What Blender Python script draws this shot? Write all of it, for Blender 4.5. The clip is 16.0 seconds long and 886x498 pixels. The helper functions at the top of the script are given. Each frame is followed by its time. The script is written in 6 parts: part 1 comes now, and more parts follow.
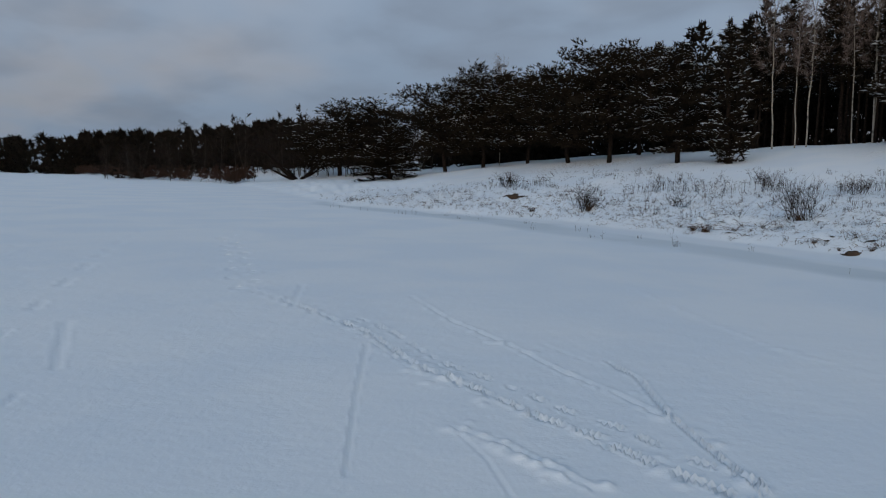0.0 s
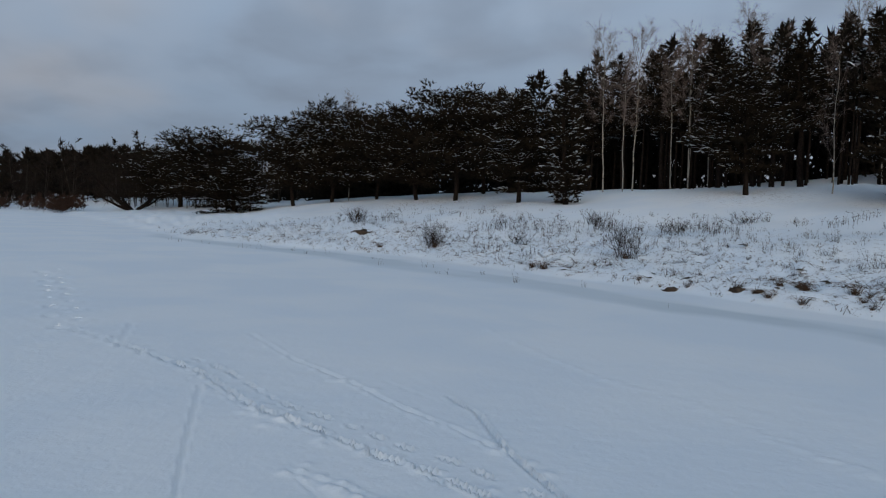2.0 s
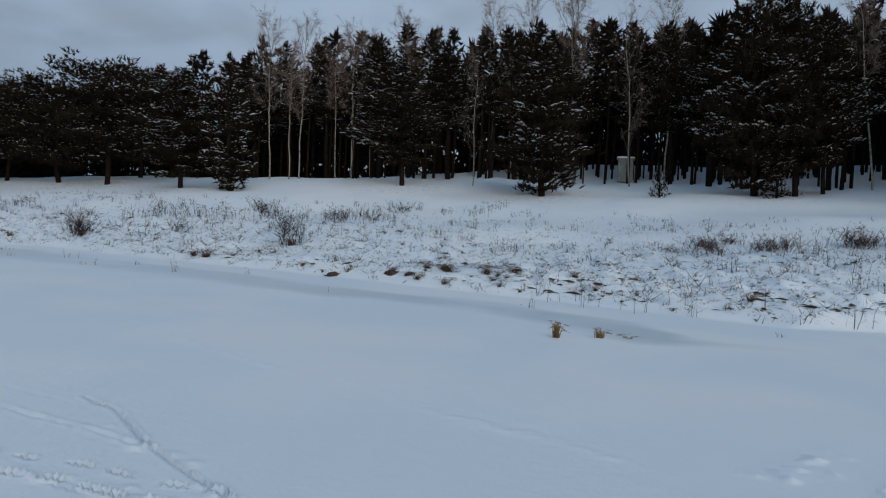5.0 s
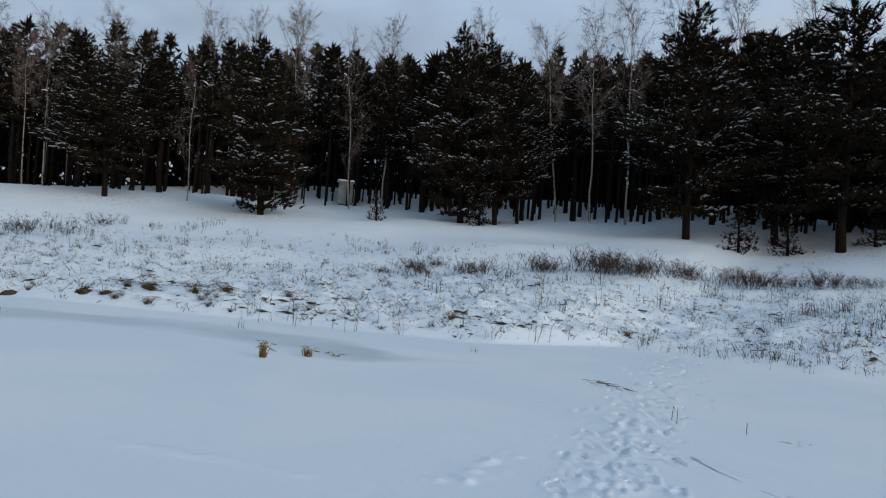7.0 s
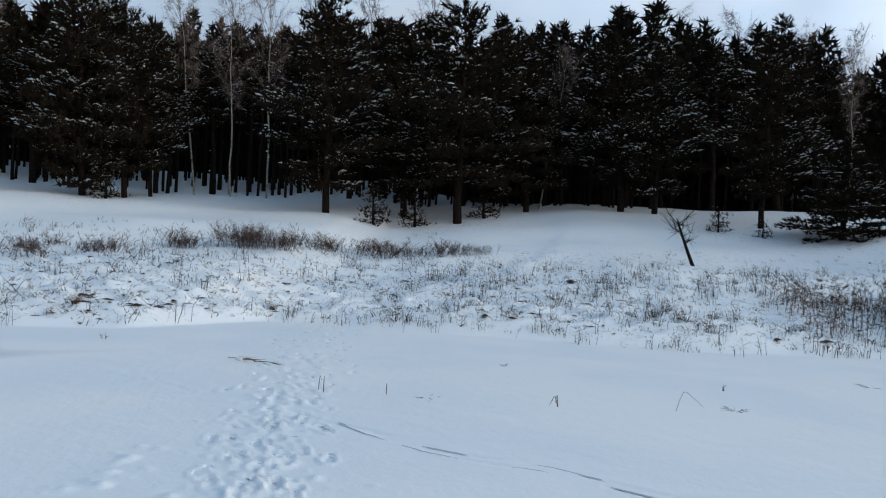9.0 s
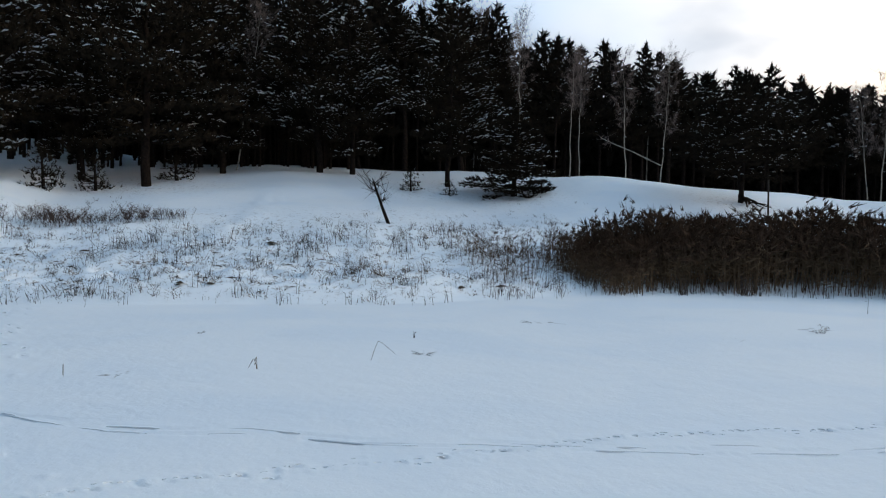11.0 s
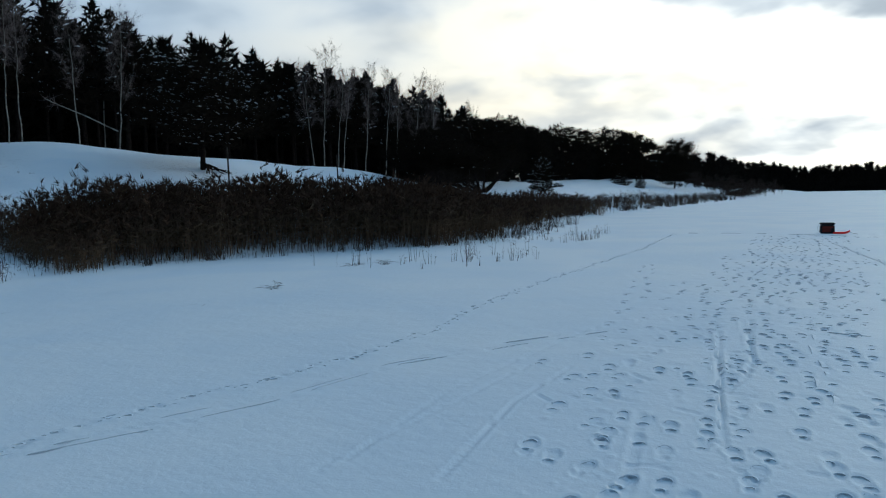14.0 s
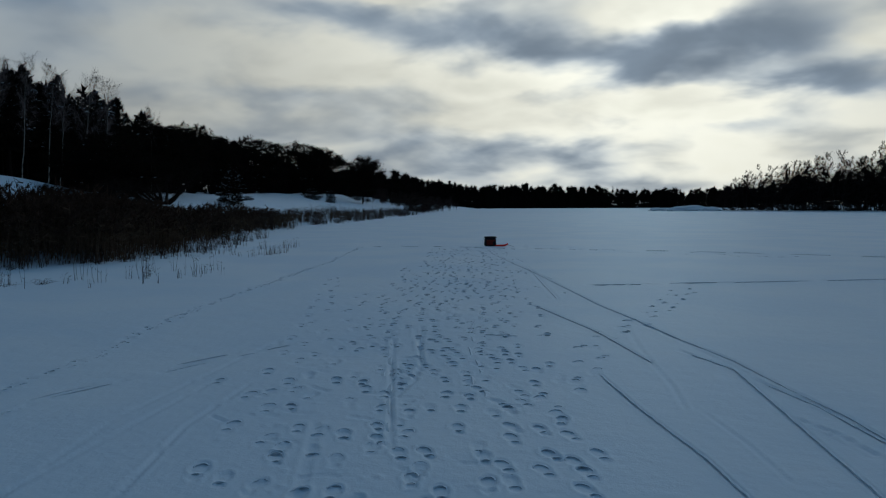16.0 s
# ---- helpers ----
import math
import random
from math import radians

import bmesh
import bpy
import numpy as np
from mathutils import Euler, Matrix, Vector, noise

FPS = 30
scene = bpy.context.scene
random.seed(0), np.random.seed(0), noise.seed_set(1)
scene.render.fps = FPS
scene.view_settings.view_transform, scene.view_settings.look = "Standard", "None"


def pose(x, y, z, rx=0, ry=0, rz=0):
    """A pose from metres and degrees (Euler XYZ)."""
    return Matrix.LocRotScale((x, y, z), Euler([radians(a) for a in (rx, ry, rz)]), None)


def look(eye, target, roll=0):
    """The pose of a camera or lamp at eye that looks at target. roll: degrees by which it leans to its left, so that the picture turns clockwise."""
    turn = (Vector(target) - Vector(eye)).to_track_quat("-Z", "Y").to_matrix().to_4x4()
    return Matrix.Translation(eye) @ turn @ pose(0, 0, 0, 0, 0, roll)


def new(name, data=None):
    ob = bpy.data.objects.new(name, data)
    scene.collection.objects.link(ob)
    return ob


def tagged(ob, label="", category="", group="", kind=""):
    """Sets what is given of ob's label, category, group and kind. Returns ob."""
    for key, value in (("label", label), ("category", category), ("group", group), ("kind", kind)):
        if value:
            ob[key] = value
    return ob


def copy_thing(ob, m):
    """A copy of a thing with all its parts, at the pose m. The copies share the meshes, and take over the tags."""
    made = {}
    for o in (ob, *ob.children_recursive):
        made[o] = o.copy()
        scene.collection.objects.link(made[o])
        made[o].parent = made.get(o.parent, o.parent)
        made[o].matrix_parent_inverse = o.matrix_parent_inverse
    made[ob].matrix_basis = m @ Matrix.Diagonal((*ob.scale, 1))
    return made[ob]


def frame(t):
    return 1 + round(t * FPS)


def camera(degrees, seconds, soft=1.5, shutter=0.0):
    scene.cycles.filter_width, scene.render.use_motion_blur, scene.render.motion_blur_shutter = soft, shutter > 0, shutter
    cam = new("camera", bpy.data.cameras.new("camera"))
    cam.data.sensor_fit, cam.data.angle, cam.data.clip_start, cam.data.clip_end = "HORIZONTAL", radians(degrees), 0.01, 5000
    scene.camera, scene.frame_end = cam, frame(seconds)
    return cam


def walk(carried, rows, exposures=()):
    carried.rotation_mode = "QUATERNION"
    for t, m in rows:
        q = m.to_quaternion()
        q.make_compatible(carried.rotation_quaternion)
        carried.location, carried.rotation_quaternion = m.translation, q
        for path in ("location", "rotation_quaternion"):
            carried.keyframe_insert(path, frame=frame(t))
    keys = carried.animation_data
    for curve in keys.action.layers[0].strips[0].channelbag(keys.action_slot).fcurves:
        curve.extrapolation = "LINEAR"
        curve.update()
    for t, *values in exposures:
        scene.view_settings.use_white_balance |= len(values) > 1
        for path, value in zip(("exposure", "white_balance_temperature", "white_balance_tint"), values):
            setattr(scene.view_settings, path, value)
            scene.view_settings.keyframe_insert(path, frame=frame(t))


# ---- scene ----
cam = camera(62.5, 16.0, 1.15)
ROWS = [
    (0.0, -0.079, 0.360, 1.613, 84.17, -1.20, 0.12),
    (0.5, -0.065, 0.348, 1.620, 86.08, -1.74, -3.21),
    (1.0, -0.044, 0.341, 1.621, 86.58, -2.07, -6.12),
    (1.5, -0.036, 0.342, 1.624, 87.18, -2.21, -8.58),
    (2.0, -0.020, 0.348, 1.630, 87.30, -2.47, -11.60),
    (2.5, -0.012, 0.323, 1.632, 87.96, -2.80, -14.76),
    (3.0, 0.019, 0.298, 1.645, 88.67, -2.94, -18.02),
    (3.5, 0.032, 0.274, 1.643, 88.63, -2.96, -22.51),
    (3.7, 0.044, 0.262, 1.642, 88.47, -2.96, -24.46),
    (5.8, 0.112, 0.185, 1.600, 87.66, -2.84, -44.97),
    (6.0, 0.120, 0.184, 1.596, 87.91, -2.82, -47.03),
    (6.5, 0.189, 0.150, 1.588, 89.91, -3.74, -52.91),
    (7.0, 0.246, 0.089, 1.587, 90.66, -4.58, -58.61),
    (7.5, 0.254, 0.046, 1.582, 91.45, -4.83, -64.75),
    (8.0, 0.309, 0.087, 1.596, 91.25, -3.44, -71.80),
    (8.5, 0.321, 0.136, 1.587, 90.65, -2.79, -80.44),
    (9.0, 0.343, 0.157, 1.593, 90.47, -3.14, -86.22),
    (9.5, 0.338, 0.138, 1.584, 90.04, -2.95, -90.93),
    (10.0, 0.334, 0.090, 1.587, 89.76, -2.83, -97.04),
    (10.2, 0.330, 0.107, 1.585, 89.48, -2.70, -100.02),
    (12.3, 0.231, -0.092, 1.570, 87.97, -0.82, -121.20),
    (12.5, 0.227, -0.110, 1.562, 88.20, -1.49, -123.58),
    (13.0, 0.222, -0.170, 1.561, 87.46, -1.57, -129.70),
    (13.5, 0.219, -0.244, 1.568, 86.95, 2.10, -138.93),
    (14.0, 0.244, -0.245, 1.574, 85.81, 1.17, -148.90),
    (14.5, 0.224, -0.243, 1.567, 85.72, 0.78, -155.87),
    (15.0, 0.182, -0.266, 1.578, 85.41, 0.60, -161.38),
    (15.5, 0.139, -0.272, 1.575, 86.03, 0.15, -167.45),
    (16.0, 0.109, -0.264, 1.582, 86.59, 0.26, -172.65),
]
EXPOSURES = [(0.0, -1.44, 6080, 3), (1.5, -1.4, 6090, 3), (3.5, -1.35, 6090, 2), (6.0, -1.11, 6100, 1), (7.5, -0.95, 6140, 1), (10.0, -0.74, 6250, 1), (12.5, -1.22, 5650, -3), (13.0, -1.39, 5400, -6), (13.5, -1.53, 5250, -8),
             (14.0, -1.58, 5150, -9), (14.5, -1.6, 5100, -10), (15.0, -2.42, 4780, -10), (15.5, -2.73, 4760, -10), (16.0, -2.86, 4720, -9)]
walk(cam, [(r[0], pose(*r[1:])) for r in ROWS], EXPOSURES)

# ---- sky, sun ----
SUN_AZ, SUN_EL = 188.0, 13.0            # clockwise from north (+y), above the horizon
sa, se = radians(SUN_AZ), radians(SUN_EL)
SUN_DIR = Vector((math.sin(sa) * math.cos(se), math.cos(sa) * math.cos(se), math.sin(se)))


def nodes_of(tree):
    tree.nodes.clear()
    return tree.nodes, tree.links


def mathn(ns, ls, op, a, b=None, c=None, clamp=False):
    n = ns.new("ShaderNodeMath")
    n.operation, n.use_clamp = op, clamp
    for k, v in enumerate((a, b, c)):
        if v is None:
            continue
        if isinstance(v, (int, float)):
            n.inputs[k].default_value = v
        else:
            ls.new(v, n.inputs[k])
    return n.outputs[0]


def mixc(ns, ls, fac, a, b):
    n = ns.new("ShaderNodeMix")
    n.data_type = "RGBA"
    for k, v in ((0, fac), (6, a), (7, b)):
        if isinstance(v, (int, float)):
            n.inputs[k].default_value = v
        elif isinstance(v, tuple):
            n.inputs[k].default_value = (*v, 1)
        else:
            ls.new(v, n.inputs[k])
    return n.outputs[2]


def ramp(ns, ls, fac, a, b, smooth=True):
    n = ns.new("ShaderNodeMapRange")
    n.interpolation_type = "SMOOTHSTEP" if smooth else "LINEAR"
    ls.new(fac, n.inputs[0])
    n.inputs[1].default_value, n.inputs[2].default_value = a, b
    return n.outputs[0]


def noisen(ns, ls, vec, scale, detail=5, rough=0.55, dist=0.0):
    n = ns.new("ShaderNodeTexNoise")
    n.inputs["Scale"].default_value, n.inputs["Detail"].default_value = scale, detail
    n.inputs["Roughness"].default_value, n.inputs["Distortion"].default_value = rough, dist
    if vec is not None:
        ls.new(vec, n.inputs["Vector"])
    return n.outputs["Fac"]


def make_world():
    w = bpy.data.worlds.new("winter_sky")
    w.use_nodes = True
    scene.world = w
    ns, ls = nodes_of(w.node_tree)
    out, bg = ns.new("ShaderNodeOutputWorld"), ns.new("ShaderNodeBackground")
    ls.new(bg.outputs[0], out.inputs[0])
    sky = ns.new("ShaderNodeTexSky")
    sky.sky_type, sky.sun_disc = "NISHITA", False
    sky.sun_elevation, sky.sun_rotation = se, sa
    tc = ns.new("ShaderNodeTexCoord")
    d = tc.outputs["Generated"]
    sep = ns.new("ShaderNodeSeparateXYZ")
    ls.new(d, sep.inputs[0])
    z = mathn(ns, ls, "MAXIMUM", sep.outputs[2], 0.0)
    zz = mathn(ns, ls, "ADD", z, 0.28)
    px, py = mathn(ns, ls, "DIVIDE", sep.outputs[0], zz), mathn(ns, ls, "DIVIDE", sep.outputs[1], zz)
    comb = ns.new("ShaderNodeCombineXYZ")
    ls.new(px, comb.inputs[0])
    ls.new(py, comb.inputs[1])
    comb.inputs[2].default_value = 11.4
    turn = ns.new("ShaderNodeVectorRotate")
    turn.rotation_type = "Z_AXIS"
    turn.inputs["Angle"].default_value = radians(20)
    ls.new(comb.outputs[0], turn.inputs["Vector"])
    big = noisen(ns, ls, turn.outputs[0], 1.0, 4, 0.5, 0.2)
    small = noisen(ns, ls, turn.outputs[0], 3.2, 4, 0.45, 0.2)
    thick = mathn(ns, ls, "ADD", mathn(ns, ls, "MULTIPLY", big, 0.62), mathn(ns, ls, "MULTIPLY", small, 0.38))
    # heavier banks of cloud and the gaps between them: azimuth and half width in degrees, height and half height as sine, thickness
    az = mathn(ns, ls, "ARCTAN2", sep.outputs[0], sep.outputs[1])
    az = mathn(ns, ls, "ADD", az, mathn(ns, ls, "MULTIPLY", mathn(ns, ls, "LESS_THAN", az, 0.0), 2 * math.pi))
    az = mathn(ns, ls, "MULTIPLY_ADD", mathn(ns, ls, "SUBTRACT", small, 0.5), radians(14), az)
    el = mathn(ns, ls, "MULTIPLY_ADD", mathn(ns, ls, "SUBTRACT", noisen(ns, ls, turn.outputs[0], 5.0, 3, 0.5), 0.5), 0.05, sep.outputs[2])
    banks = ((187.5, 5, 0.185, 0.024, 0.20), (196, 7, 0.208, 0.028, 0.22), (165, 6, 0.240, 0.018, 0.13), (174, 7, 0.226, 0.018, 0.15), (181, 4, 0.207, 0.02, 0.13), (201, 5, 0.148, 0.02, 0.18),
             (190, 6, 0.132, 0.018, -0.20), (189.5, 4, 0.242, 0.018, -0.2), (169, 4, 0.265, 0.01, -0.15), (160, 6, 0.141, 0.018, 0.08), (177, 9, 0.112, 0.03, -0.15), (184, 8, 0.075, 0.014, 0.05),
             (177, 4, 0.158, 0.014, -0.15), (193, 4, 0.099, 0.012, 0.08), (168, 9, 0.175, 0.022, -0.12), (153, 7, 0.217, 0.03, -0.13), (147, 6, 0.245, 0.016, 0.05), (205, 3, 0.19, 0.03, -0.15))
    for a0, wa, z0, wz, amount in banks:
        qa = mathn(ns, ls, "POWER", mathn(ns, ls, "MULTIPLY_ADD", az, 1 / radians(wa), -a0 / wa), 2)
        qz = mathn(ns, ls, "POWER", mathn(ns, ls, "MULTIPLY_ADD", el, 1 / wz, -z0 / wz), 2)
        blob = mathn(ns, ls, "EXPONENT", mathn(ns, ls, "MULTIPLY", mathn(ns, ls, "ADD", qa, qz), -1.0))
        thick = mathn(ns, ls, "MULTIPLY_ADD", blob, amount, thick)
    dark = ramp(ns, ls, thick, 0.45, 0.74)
    # glow of the sun behind the cloud sheet
    dot = ns.new("ShaderNodeVectorMath")
    dot.operation = "DOT_PRODUCT"
    ls.new(d, dot.inputs[0])
    dot.inputs[1].default_value = SUN_DIR
    side = mathn(ns, ls, "MAXIMUM", mathn(ns, ls, "MULTIPLY_ADD", dot.outputs["Value"], 0.5, 0.5), 0.0)
    wide = mathn(ns, ls, "POWER", side, 4.2)
    near = mathn(ns, ls, "POWER", side, 26.0)
    gap = mathn(ns, ls, "MULTIPLY", near, mathn(ns, ls, "SUBTRACT", 1.0, dark))
    lum = mathn(ns, ls, "ADD", mathn(ns, ls, "MULTIPLY", wide, 2.5), mathn(ns, ls, "MULTIPLY", gap, 2.7))
    low = mathn(ns, ls, "MULTIPLY_ADD", mathn(ns, ls, "MINIMUM", z, 0.33), 1.2, 0.72)
    # the unseen sky overhead is dimmed to keep the snow darker
    high = mathn(ns, ls, "MULTIPLY", mathn(ns, ls, "MAXIMUM", mathn(ns, ls, "SUBTRACT", z, 0.33), 0.0), -1.5)
    lum = mathn(ns, ls, "ADD", lum, mathn(ns, ls, "ADD", low, high))
    deep = mathn(ns, ls, "MULTIPLY_ADD", wide, -0.30, -0.17)
    shade = mathn(ns, ls, "MULTIPLY_ADD", dark, deep, 1.0)
    shade = mathn(ns, ls, "MULTIPLY", shade, mathn(ns, ls, "MULTIPLY_ADD", ramp(ns, ls, small, 0.38, 0.72), mathn(ns, ls, "MULTIPLY_ADD", wide, -0.15, -0.12), 1.08))
    # thick cloud blocks the glow more than the plain daylight
    lum = mathn(ns, ls, "MULTIPLY", lum, shade)
    veil = mixc(ns, ls, ramp(ns, ls, big, 0.35, 0.62), (0.95, 0.94, 1.05), (0.73, 0.87, 1.13))
    tint = mixc(ns, ls, ramp(ns, ls, side, 0.6, 1.0), veil, (1.45, 1.06, 0.74))
    tint = mixc(ns, ls, mathn(ns, ls, "MULTIPLY", dark, 0.58), tint, (0.83, 0.91, 1.14))
    # the unseen sky overhead gets an added blue tint to turn the snow bluer
    tint = mixc(ns, ls, ramp(ns, ls, z, 0.36, 0.75), tint, (0.56, 0.83, 1.19))
    vm = ns.new("ShaderNodeVectorMath")
    vm.operation = "SCALE"
    ls.new(tint, vm.inputs[0])
    ls.new(lum, vm.inputs[3])
    skym = ns.new("ShaderNodeVectorMath")
    skym.operation = "SCALE"
    ls.new(sky.outputs[0], skym.inputs[0])
    skym.inputs[3].default_value = 0.08
    thin = mathn(ns, ls, "MULTIPLY", ramp(ns, ls, thick, 0.46, 0.36), 0.08)
    ls.new(mixc(ns, ls, thin, vm.outputs[0], skym.outputs[0]), bg.inputs[0])
    bg.inputs[1].default_value = 1.0


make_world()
sun = new("sun", bpy.data.lights.new("sun", "SUN"))
sun.data.energy, sun.data.angle, sun.data.color = 1.15, radians(11), (1.0, 0.93, 0.82)
sun.matrix_world = look(SUN_DIR * 100, (0, 0, 0))


# ---- materials ----
def material(name, rough=0.8, metallic=0.0):
    m = bpy.data.materials.new(name)
    m.use_nodes = True
    ns, ls = nodes_of(m.node_tree)
    out, bs = ns.new("ShaderNodeOutputMaterial"), ns.new("ShaderNodeBsdfPrincipled")
    ls.new(bs.outputs[0], out.inputs[0])
    bs.inputs["Roughness"].default_value, bs.inputs["Metallic"].default_value = rough, metallic
    bs.inputs["Specular IOR Level"].default_value = 0.15 if rough > 0.6 else 0.5
    return m, ns, ls, bs


def position(ns):
    return ns.new("ShaderNodeNewGeometry").outputs["Position"]


def bump(ns, ls, bs, fac, strength, dist):
    b = ns.new("ShaderNodeBump")
    b.inputs["Strength"].default_value, b.inputs["Distance"].default_value = strength, dist
    ls.new(fac, b.inputs["Height"])
    ls.new(b.outputs[0], bs.inputs["Normal"])


def plain(name, a, b, scale=8.0, rough=0.8, bumped=0.3, dist=0.01, island=False, metallic=0.0, sheen=None):
    """Two colours mixed by grain and, for many small pieces, from piece to piece."""
    m, ns, ls, bs = material(name, rough, metallic)
    if sheen is not None:
        bs.inputs["Specular IOR Level"].default_value = sheen
    f = noisen(ns, ls, position(ns), scale, 6, 0.6)
    f2 = ramp(ns, ls, f, 0.3, 0.7)
    if island:
        g = ns.new("ShaderNodeNewGeometry")
        f2 = mathn(ns, ls, "ADD", mathn(ns, ls, "MULTIPLY", f2, 0.4), mathn(ns, ls, "MULTIPLY", g.outputs["Random Per Island"], 0.6))
    ls.new(mixc(ns, ls, f2, a, b), bs.inputs["Base Color"])
    if bumped:
        bump(ns, ls, bs, f, bumped, dist)
    return m


def attr(ns, name):
    n = ns.new("ShaderNodeAttribute")
    n.attribute_name = name
    return n.outputs["Fac"]


def snow_ground():
    m, ns, ls, bs = material("snow_ground", 0.65)
    p = position(ns)
    grain = noisen(ns, ls, p, 60, 4, 0.6)
    drift = noisen(ns, ls, p, 0.35, 5, 0.5, 0.4)
    mid = noisen(ns, ls, p, 3.5, 5, 0.55)
    col = mixc(ns, ls, ramp(ns, ls, drift, 0.35, 0.65), (0.75, 0.807, 0.878), (0.81, 0.847, 0.892))
    wet = attr(ns, "wet_ice")
    wetf = mathn(ns, ls, "MULTIPLY", wet, ramp(ns, ls, drift, 0.1, 0.6))
    col = mixc(ns, ls, wetf, col, (0.55, 0.62, 0.68))
    lit = attr(ns, "litter")
    speck = noisen(ns, ls, p, 5.5, 8, 0.8)
    litf = mathn(ns, ls, "MULTIPLY", lit, ramp(ns, ls, speck, 0.53, 0.62))
    col = mixc(ns, ls, litf, col, (0.13, 0.09, 0.06))
    ls.new(col, bs.inputs["Base Color"])
    crust = noisen(ns, ls, p, 16, 4, 0.6)
    h = mathn(ns, ls, "ADD", mathn(ns, ls, "MULTIPLY", grain, 0.13), mathn(ns, ls, "MULTIPLY", mid, 1.0))
    h = mathn(ns, ls, "ADD", h, mathn(ns, ls, "MULTIPLY", crust, 0.3))
    bump(ns, ls, bs, h, 0.6, 0.018)
    return m


def birch_bark():
    m, ns, ls, bs = material("birch_bark", 0.7)
    p = position(ns)
    mp = ns.new("ShaderNodeMapping")
    mp.inputs["Scale"].default_value = (1.2, 1.2, 7)
    ls.new(p, mp.inputs[0])
    f = noisen(ns, ls, mp.outputs[0], 1.6, 6, 0.6)
    ls.new(mixc(ns, ls, ramp(ns, ls, f, 0.53, 0.62), (0.29, 0.265, 0.225), (0.07, 0.06, 0.05)), bs.inputs["Base Color"])
    return m


SNOW = snow_ground()
TREE_SNOW = plain("tree_snow", (0.78, 0.80, 0.83), (0.87, 0.88, 0.89), 6, 0.7, 0.2, 0.02)
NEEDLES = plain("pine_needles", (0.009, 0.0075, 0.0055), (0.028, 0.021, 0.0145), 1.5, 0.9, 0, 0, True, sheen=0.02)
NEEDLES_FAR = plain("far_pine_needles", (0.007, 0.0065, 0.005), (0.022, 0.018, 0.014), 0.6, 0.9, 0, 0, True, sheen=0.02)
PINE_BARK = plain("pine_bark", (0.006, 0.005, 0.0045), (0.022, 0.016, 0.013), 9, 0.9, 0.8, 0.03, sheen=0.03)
BIRCH_BARK = birch_bark()
BIRCH_LIMB = plain("birch_limb", (0.05, 0.040, 0.035), (0.14, 0.118, 0.10), 3, 0.8, 0, 0, True, sheen=0.05)
TWIG = plain("birch_twigs", (0.09, 0.068, 0.062), (0.26, 0.205, 0.185), 4, 0.8, 0, 0, True, sheen=0.03)
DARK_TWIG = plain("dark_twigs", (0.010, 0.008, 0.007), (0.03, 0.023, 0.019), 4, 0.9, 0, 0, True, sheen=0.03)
DARK_BARK = plain("grey_bark", (0.022, 0.018, 0.015), (0.055, 0.045, 0.037), 7, 0.9, 0.6, 0.02)
REED = plain("dry_reed", (0.04, 0.027, 0.018), (0.17, 0.114, 0.07), 3, 0.8, 0, 0, True, sheen=0.05)
PLUME = plain("reed_plume", (0.026, 0.017, 0.012), (0.10, 0.064, 0.044), 5, 0.9, 0, 0, True, sheen=0.02)
GRASS = plain("dry_grass", (0.05, 0.034, 0.024), (0.19, 0.13, 0.08), 4, 0.8, 0, 0, True)
TUSSOCK = plain("tussock_grass", (0.026, 0.017, 0.012), (0.12, 0.077, 0.048), 4, 0.85, 0, 0, True, sheen=0.05)
GOLD_GRASS = plain("golden_grass", (0.10, 0.07, 0.03), (0.27, 0.19, 0.08), 6, 0.75, 0, 0, True)
STALK = plain("weed_stalk", (0.022, 0.017, 0.014), (0.088, 0.066, 0.052), 4, 0.85, 0, 0, True)
SCRUB = plain("scrub_twigs", (0.02, 0.013, 0.010), (0.05, 0.032, 0.024), 2, 0.9, 0, 0, True)
RED_SCRUB = plain("red_scrub_twigs", (0.022, 0.013, 0.009), (0.062, 0.035, 0.025), 2, 0.9, 0, 0, True)
WEED_DARK = plain("dark_weeds", (0.014, 0.011, 0.009), (0.052, 0.04, 0.034), 4, 0.9, 0, 0, True, sheen=0.05)
SHRUB = plain("shrub_twigs", (0.028, 0.02, 0.017), (0.095, 0.066, 0.056), 4, 0.85, 0, 0, True)
EARTH = plain("bare_earth", (0.03, 0.023, 0.018), (0.075, 0.055, 0.04), 9, 0.95, 0.8, 0.04)
WOOD_GREY = plain("weathered_wood", (0.25, 0.22, 0.19), (0.40, 0.36, 0.31), 14, 0.85, 0.5, 0.01)


# ---- mesh helpers ----
def mesh_from(name, verts, tris, mats, midx=None, smooth=False):
    me = bpy.data.meshes.new(name)
    verts, tris = np.asarray(verts, np.float32), np.asarray(tris, np.int32)
    n, k = tris.shape
    me.vertices.add(len(verts))
    me.vertices.foreach_set("co", verts.ravel())
    me.loops.add(n * k)
    me.loops.foreach_set("vertex_index", tris.ravel())
    me.polygons.add(n)
    me.polygons.foreach_set("loop_start", np.arange(0, n * k, k, dtype=np.int32))
    for m in mats:
        me.materials.append(m)
    if midx is not None:
        me.polygons.foreach_set("material_index", np.asarray(midx, np.int32))
    if smooth:
        me.polygons.foreach_set("use_smooth", np.ones(n, bool))
    me.update(calc_edges=True)
    return me


def thing(name, label, category, group="", kind="", at=(0, 0, 0)):
    ob = new(name)
    ob.location = at
    return tagged(ob, label, category, group, kind)


def part_np(name, geo, mat, parent, label="", smooth=False):
    ob = new(name, mesh_from(name, geo[0], geo[1], [mat], None, smooth))
    ob.parent = parent
    return tagged(ob, label)


